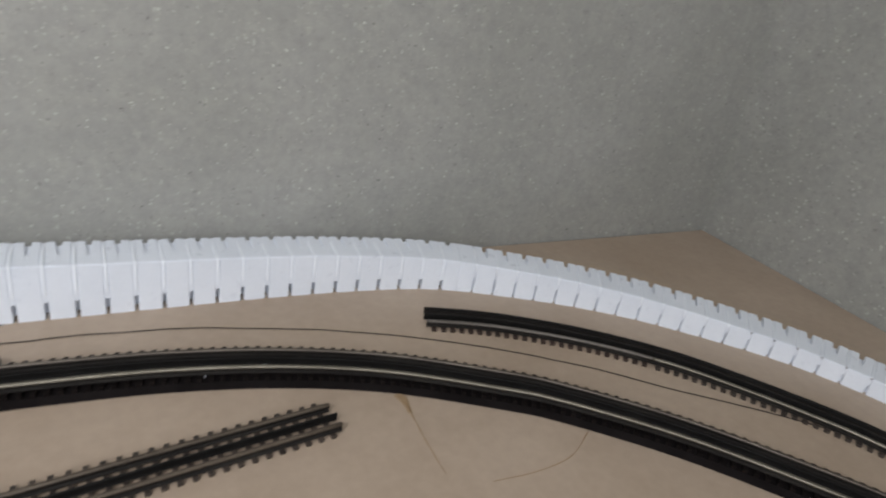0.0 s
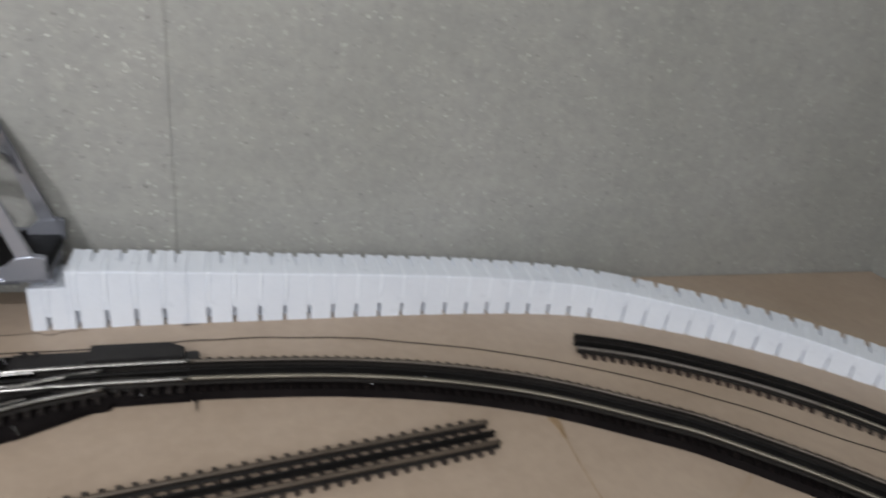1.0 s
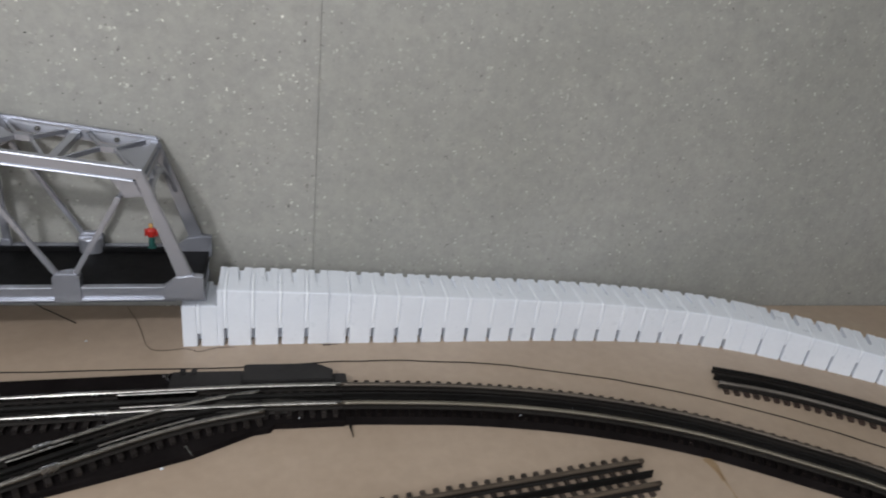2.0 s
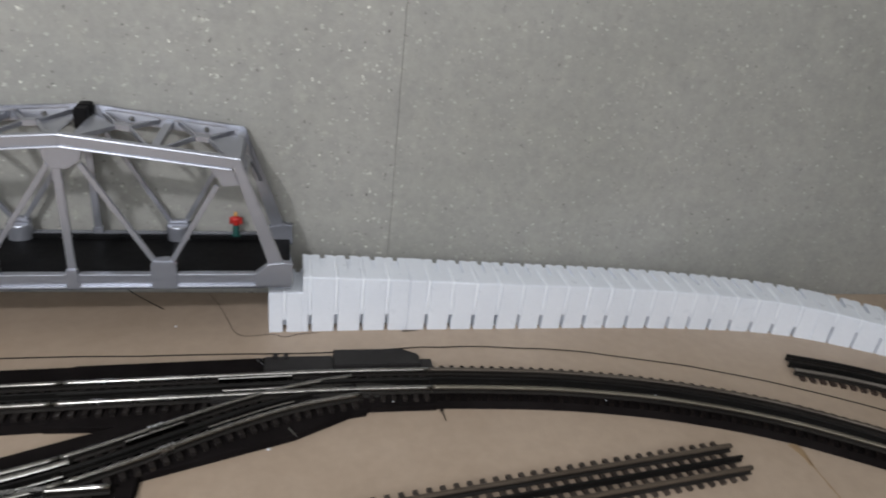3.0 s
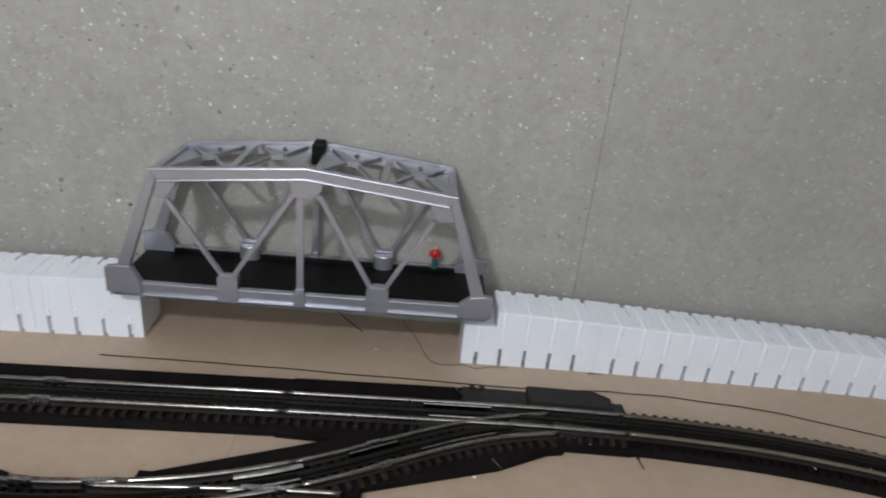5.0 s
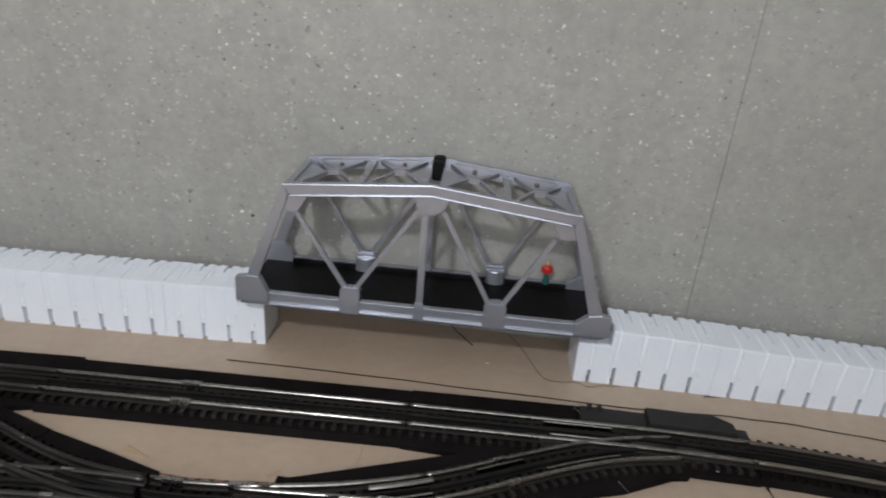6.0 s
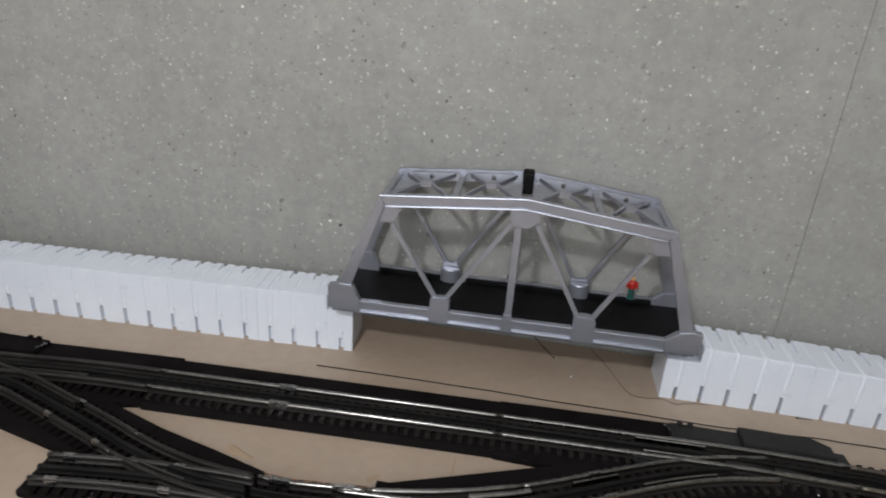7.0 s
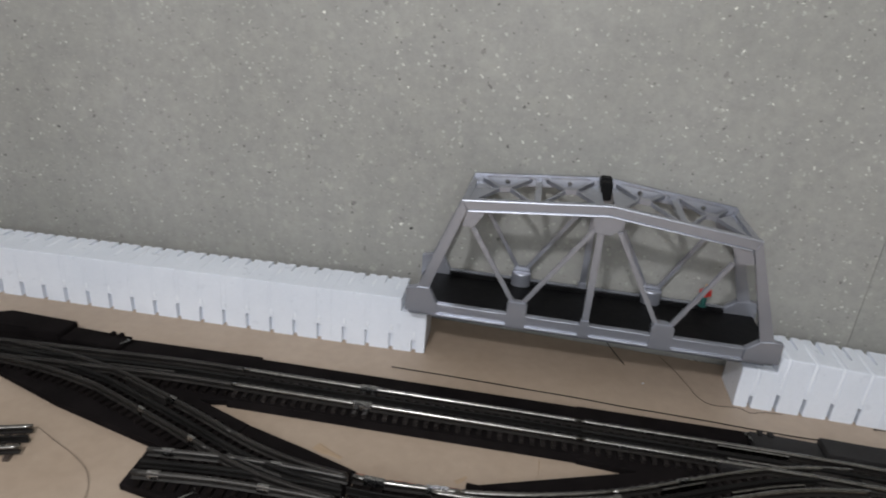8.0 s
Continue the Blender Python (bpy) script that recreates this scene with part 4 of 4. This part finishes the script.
# its mirror twin beside the right-hand switch
STUB_B = Line([(-0.118, -0.3900), (-0.19, -0.3925), (-0.28, -0.3990), (-0.36, -0.405)])
switch_g = empty("track_switch", "black track switch with an open stub end and shiny rails", "track switch", group="track switches")
plate("roadbed", [(-0.1005, -0.3520), (-0.0995, -0.432), (-0.3185, -0.455), (-0.3185, -0.3515)], switch_g)
ties_along(STUB_B, 0.012, STUB_B.length - 0.10, switch_g, drop=0.0009)
rails_along(STUB_B, 0.0, STUB_B.length - 0.01, switch_g, -0.0006)
guard(SIDING, s_of(SIDING, -0.225), s_of(SIDING, -0.165), -0.0095, switch_g)
guard(SIDING, s_of(SIDING, -0.219), s_of(SIDING, -0.157), 0.0085, switch_g, head=0.0068)
for side in (-1, 1):
    for s in (0.060, 0.082):
        part("rail_joiner", sweep(bmesh.new(), STUB_B, s - 0.010, s + 0.010, [(-0.0036, 0.0138), (0.0036, 0.0138), (0.0036, 0.0175), (0.0025, 0.0226), (-0.0025, 0.0226), (-0.0036, 0.0175)], 0.010, offset=side * GAUGE), M_STEEL, switch_g, "bright metal rail joiner")

# siding between the switches
siding_a = track("siding_track", SIDING, s_of(SIDING, -0.4345), s_of(SIDING, -0.3205), "siding track with bare brown tie ends and bright joiners", (0.029, 0.030), long=0.046, tie_base=0.0, tie_mat=M_TIE_DARK,
      joiners=(s_of(SIDING, -0.41), s_of(SIDING, -0.34)))
ties_along(SIDING, s_of(SIDING, -0.43), s_of(SIDING, -0.325), siding_a, long=0.014, wide=0.0050, base=0.0, drop=0.001, material=M_TIE_RED, shift=0.0320, pitch=0.0145)
# thin red cable standing in for the reddish far edge of the bed
cable("wire", [SIDING.at(s_of(SIDING, -0.440) + 0.012 * i, 0.0412 + 0.0006 * math.sin(i * 1.7), 0.0007) for i in range(11)], 0.0005, M_RUST, None, "thin rust red line drawn for the roadbed edge at the tie ends", "wire")
track("siding_track", SIDING, s_of(SIDING, -0.3195), sd0 - 0.0005, "siding track with bright rails on black roadbed")
far_left = s_of(MAIN, -1.28)
track("main_track", MAIN, far_left, ml0 - 0.0005, "dull main line track on black roadbed", (0.060, 0.033), rail=M_RAIL_OLD)

# loose pieces lying on the board
SPARE = Line([(-0.03, -0.4405), (0.24, -0.404), (0.517, -0.3695)])
track("spare_track", SPARE, 0.0, SPARE.length - 0.006, "loose piece of three-rail track with weathered brown ties", base=0.0, tie_tall=0.0036, ties=0.0136, tie_mat=M_TIE_OLD, rail=M_RAIL_BROWN, long=0.056, wide=0.0050, tie_shift=0.004)
LOOSE = Line([(0.690, -0.206), (0.75, -0.227), (0.806, -0.253), (0.88, -0.297), (0.942, -0.343), (1.0, -0.397), (1.047, -0.454), (1.09, -0.513), (1.127, -0.570), (1.155, -0.625)])
loose_joint = s_of(LOOSE, 0.975)
track("curved_spare_track", LOOSE, 0.008, loose_joint - 0.003, "loose curved track with dark rails lying beside the foam", base=0.0, tie_tall=0.0036, ties=0.0128, tie_mat=M_TIE_RED, rails=(M_RAIL_TAUPE, M_RAIL_BLACK), long=0.054, wide=0.0062)
track("curved_spare_track", LOOSE, loose_joint + 0.003, LOOSE.length, "loose curved track with a paler worn rail beside the foam", base=0.0, tie_tall=0.0036, ties=0.0128, tie_mat=M_TIE_OLD, rails=(M_RAIL_OLIVE, M_RAIL_BLACK), long=0.054, wide=0.0062)
END_PIECE = Line([(-1.25, -0.60), (-1.0, -0.502), (-0.774, -0.4125)])
track("spare_track", END_PIECE, 0.0, END_PIECE.length - 0.015, "loose straight track with shiny rails and dark ties", base=0.0, tie_tall=0.0036, ties=0.0136, tie_mat=M_TIE_OLD, rail=M_RAIL, long=0.054, wide=0.0062)

# ---- wires ----
main_wire = Line([(-0.454, -0.1575), (-0.31, -0.1550), (-0.172, -0.1555), (-0.031, -0.1540), (0.05, -0.1545), (0.113, -0.1510), (0.19, -0.1462), (0.264, -0.1465), (0.374, -0.156),
                  (0.46, -0.1745), (0.569, -0.206), (0.707, -0.266), (0.839, -0.346), (0.955, -0.440), (1.067, -0.529), (1.148, -0.607)], 0.028)
cable("wire", [q + Vector((0, 0.0022 * noise.noise((q.x * 21, 4.2, 0)), 0.0012 + 0.0004 * noise.noise((q.x * 30, 9.0, 0)))) for q in main_wire.p], 0.0007, M_WIRE, None,
      "thin black wire lying along the board", "wire")
cable("wire", [(-0.180, -0.087, 0.0640), (-0.166, -0.0745, 0.040), (-0.152, -0.062, 0.020), (-0.138, -0.050, 0.0009)], 0.0007, M_WIRE, None, "short black wire hanging from the bridge floor to the board", "wire")
cable("wire", [(-0.085, -0.010, 0.001), (-0.078, -0.024, 0.001), (-0.068, -0.042, 0.001), (-0.053, -0.079, 0.001), (-0.041, -0.107, 0.001), (-0.031, -0.1145, 0.001), (-0.014, -0.1145, 0.001),
               (0.006, -0.1120, 0.001), (0.020, -0.1185, 0.001), (0.036, -0.1125, 0.001), (0.062, -0.1090, 0.001)], 0.00035, M_TIE_OLD, None, "thin brown wire curling along the board under the bridge", "wire")
cable("wire", [(-0.79, -0.397, 0.006), (-0.765, -0.405, 0.001), (-0.717, -0.4255, 0.001), (-0.693, -0.4425, 0.001), (-0.676, -0.470, 0.001), (-0.668, -0.505, 0.001)], 0.0003, M_TIE_RED, None, "thin brown wire curling from a loose track", "wire")

# ---- small things on the board ----
def nail(x, y, turn, length, label, material, r=0.0009):
    bm = bmesh.new()
    bmesh.ops.create_cone(bm, cap_ends=True, segments=8, radius1=r, radius2=r * 0.5, depth=length)
    bmesh.ops.create_cone(bm, cap_ends=True, segments=10, radius1=r * 2.2, radius2=r * 2.2, depth=0.0008, matrix=Matrix.Translation((0, 0, -length / 2)))
    ob = part("nail", bm, material)
    ob.matrix_basis = pose(x, y, r * 2.2, 0, 90, turn)
    return tagged(ob, label, "nail")


nail(0.036, -0.3065, -58, 0.015, "small bright nail lying at the roadbed edge", M_STEEL).location.z = 0.0105
nail(0.1985, -0.278, -84, 0.017, "small dark nail lying beside the track", M_WIRE)
nail(0.183, -0.1075, 2, 0.020, "short dark sliver lying against the foam", M_WIRE, 0.0007)
for x, y, d in ((0.012, -0.318, 0.0022), (-0.115, -0.092, 0.0018), (0.36, -0.262, 0.002)):
    bm = bmesh.new()
    bmesh.ops.create_icosphere(bm, subdivisions=1, radius=d)
    bmesh.ops.scale(bm, vec=(1, 0.7, 0.6), verts=bm.verts)
    tagged(part("crumb", bm, M_FOAM), "small white foam crumb on the layout", "crumb").matrix_basis = pose(x, y, d * 0.6 + (0.0145 if x > 0.3 else 0))


# tiny white specks standing in for glints on the roadbed
for x, y, d in ((0.391, -0.277, 0.0009), (0.458, -0.270, 0.0008), (0.479, -0.273, 0.0008), (0.142, -0.267, 0.0008)):
    bm = bmesh.new()
    bmesh.ops.create_icosphere(bm, subdivisions=1, radius=d)
    tagged(part("crumb", bm, M_FOAM), "tiny white speck painting a glint on the roadbed", "crumb").matrix_basis = pose(x, y, 0.0135 + d * 0.9)


def stain(points, width, label, material=None):
    """A thin dried trickle of glue."""
    ln = Line(points, 0.004)
    bm = bmesh.new()
    rings = []
    n = len(ln.p)
    for i in range(n):
        s = i * ln.step
        w = width * (0.35 + 0.65 * (1 - i / n)) * (0.75 + 0.5 * noise.noise((s * 60, 3.1, 0)))
        rings.append([bm.verts.new(ln.at(s, o * w, z)) for o, z in ((-0.5, 0.0001), (-0.3, 0.0006), (0.3, 0.0006), (0.5, 0.0001))])
    for a, b in zip(rings, rings[1:]):
        for j in range(3):
            bm.faces.new((a[j], a[j + 1], b[j + 1], b[j]))
    return tagged(part("glue_stain", bm, material or M_STAIN), label, "glue stain")


stain([(0.5935, -0.346), (0.5965, -0.354), (0.597, -0.364), (0.5955, -0.384)], 0.016, "orange brown glue blob beside the curved track")
stain([(0.596, -0.372), (0.5955, -0.390), (0.5935, -0.425), (0.593, -0.452), (0.593, -0.477)], 0.0022, "brown dried glue trickle on the board")
stain([(0.783, -0.468), (0.739, -0.4945), (0.689, -0.5025), (0.635, -0.500)], 0.0016, "faint brown glue line on the board")
stain([(-0.245, -0.286), (-0.2445, -0.300), (-0.246, -0.325)], 0.0012, "thin dark crack line in the board")
stain([(-0.492, -0.334), (-0.482, -0.3385), (-0.468, -0.3425), (-0.456, -0.3465)], 0.017, "faint orange glue smear beside the siding", M_SMEAR)
stain([(-0.331, -0.3475), (-0.325, -0.342), (-0.320, -0.334)], 0.009, "faint orange glue smear at the switch tip", M_SMEAR)
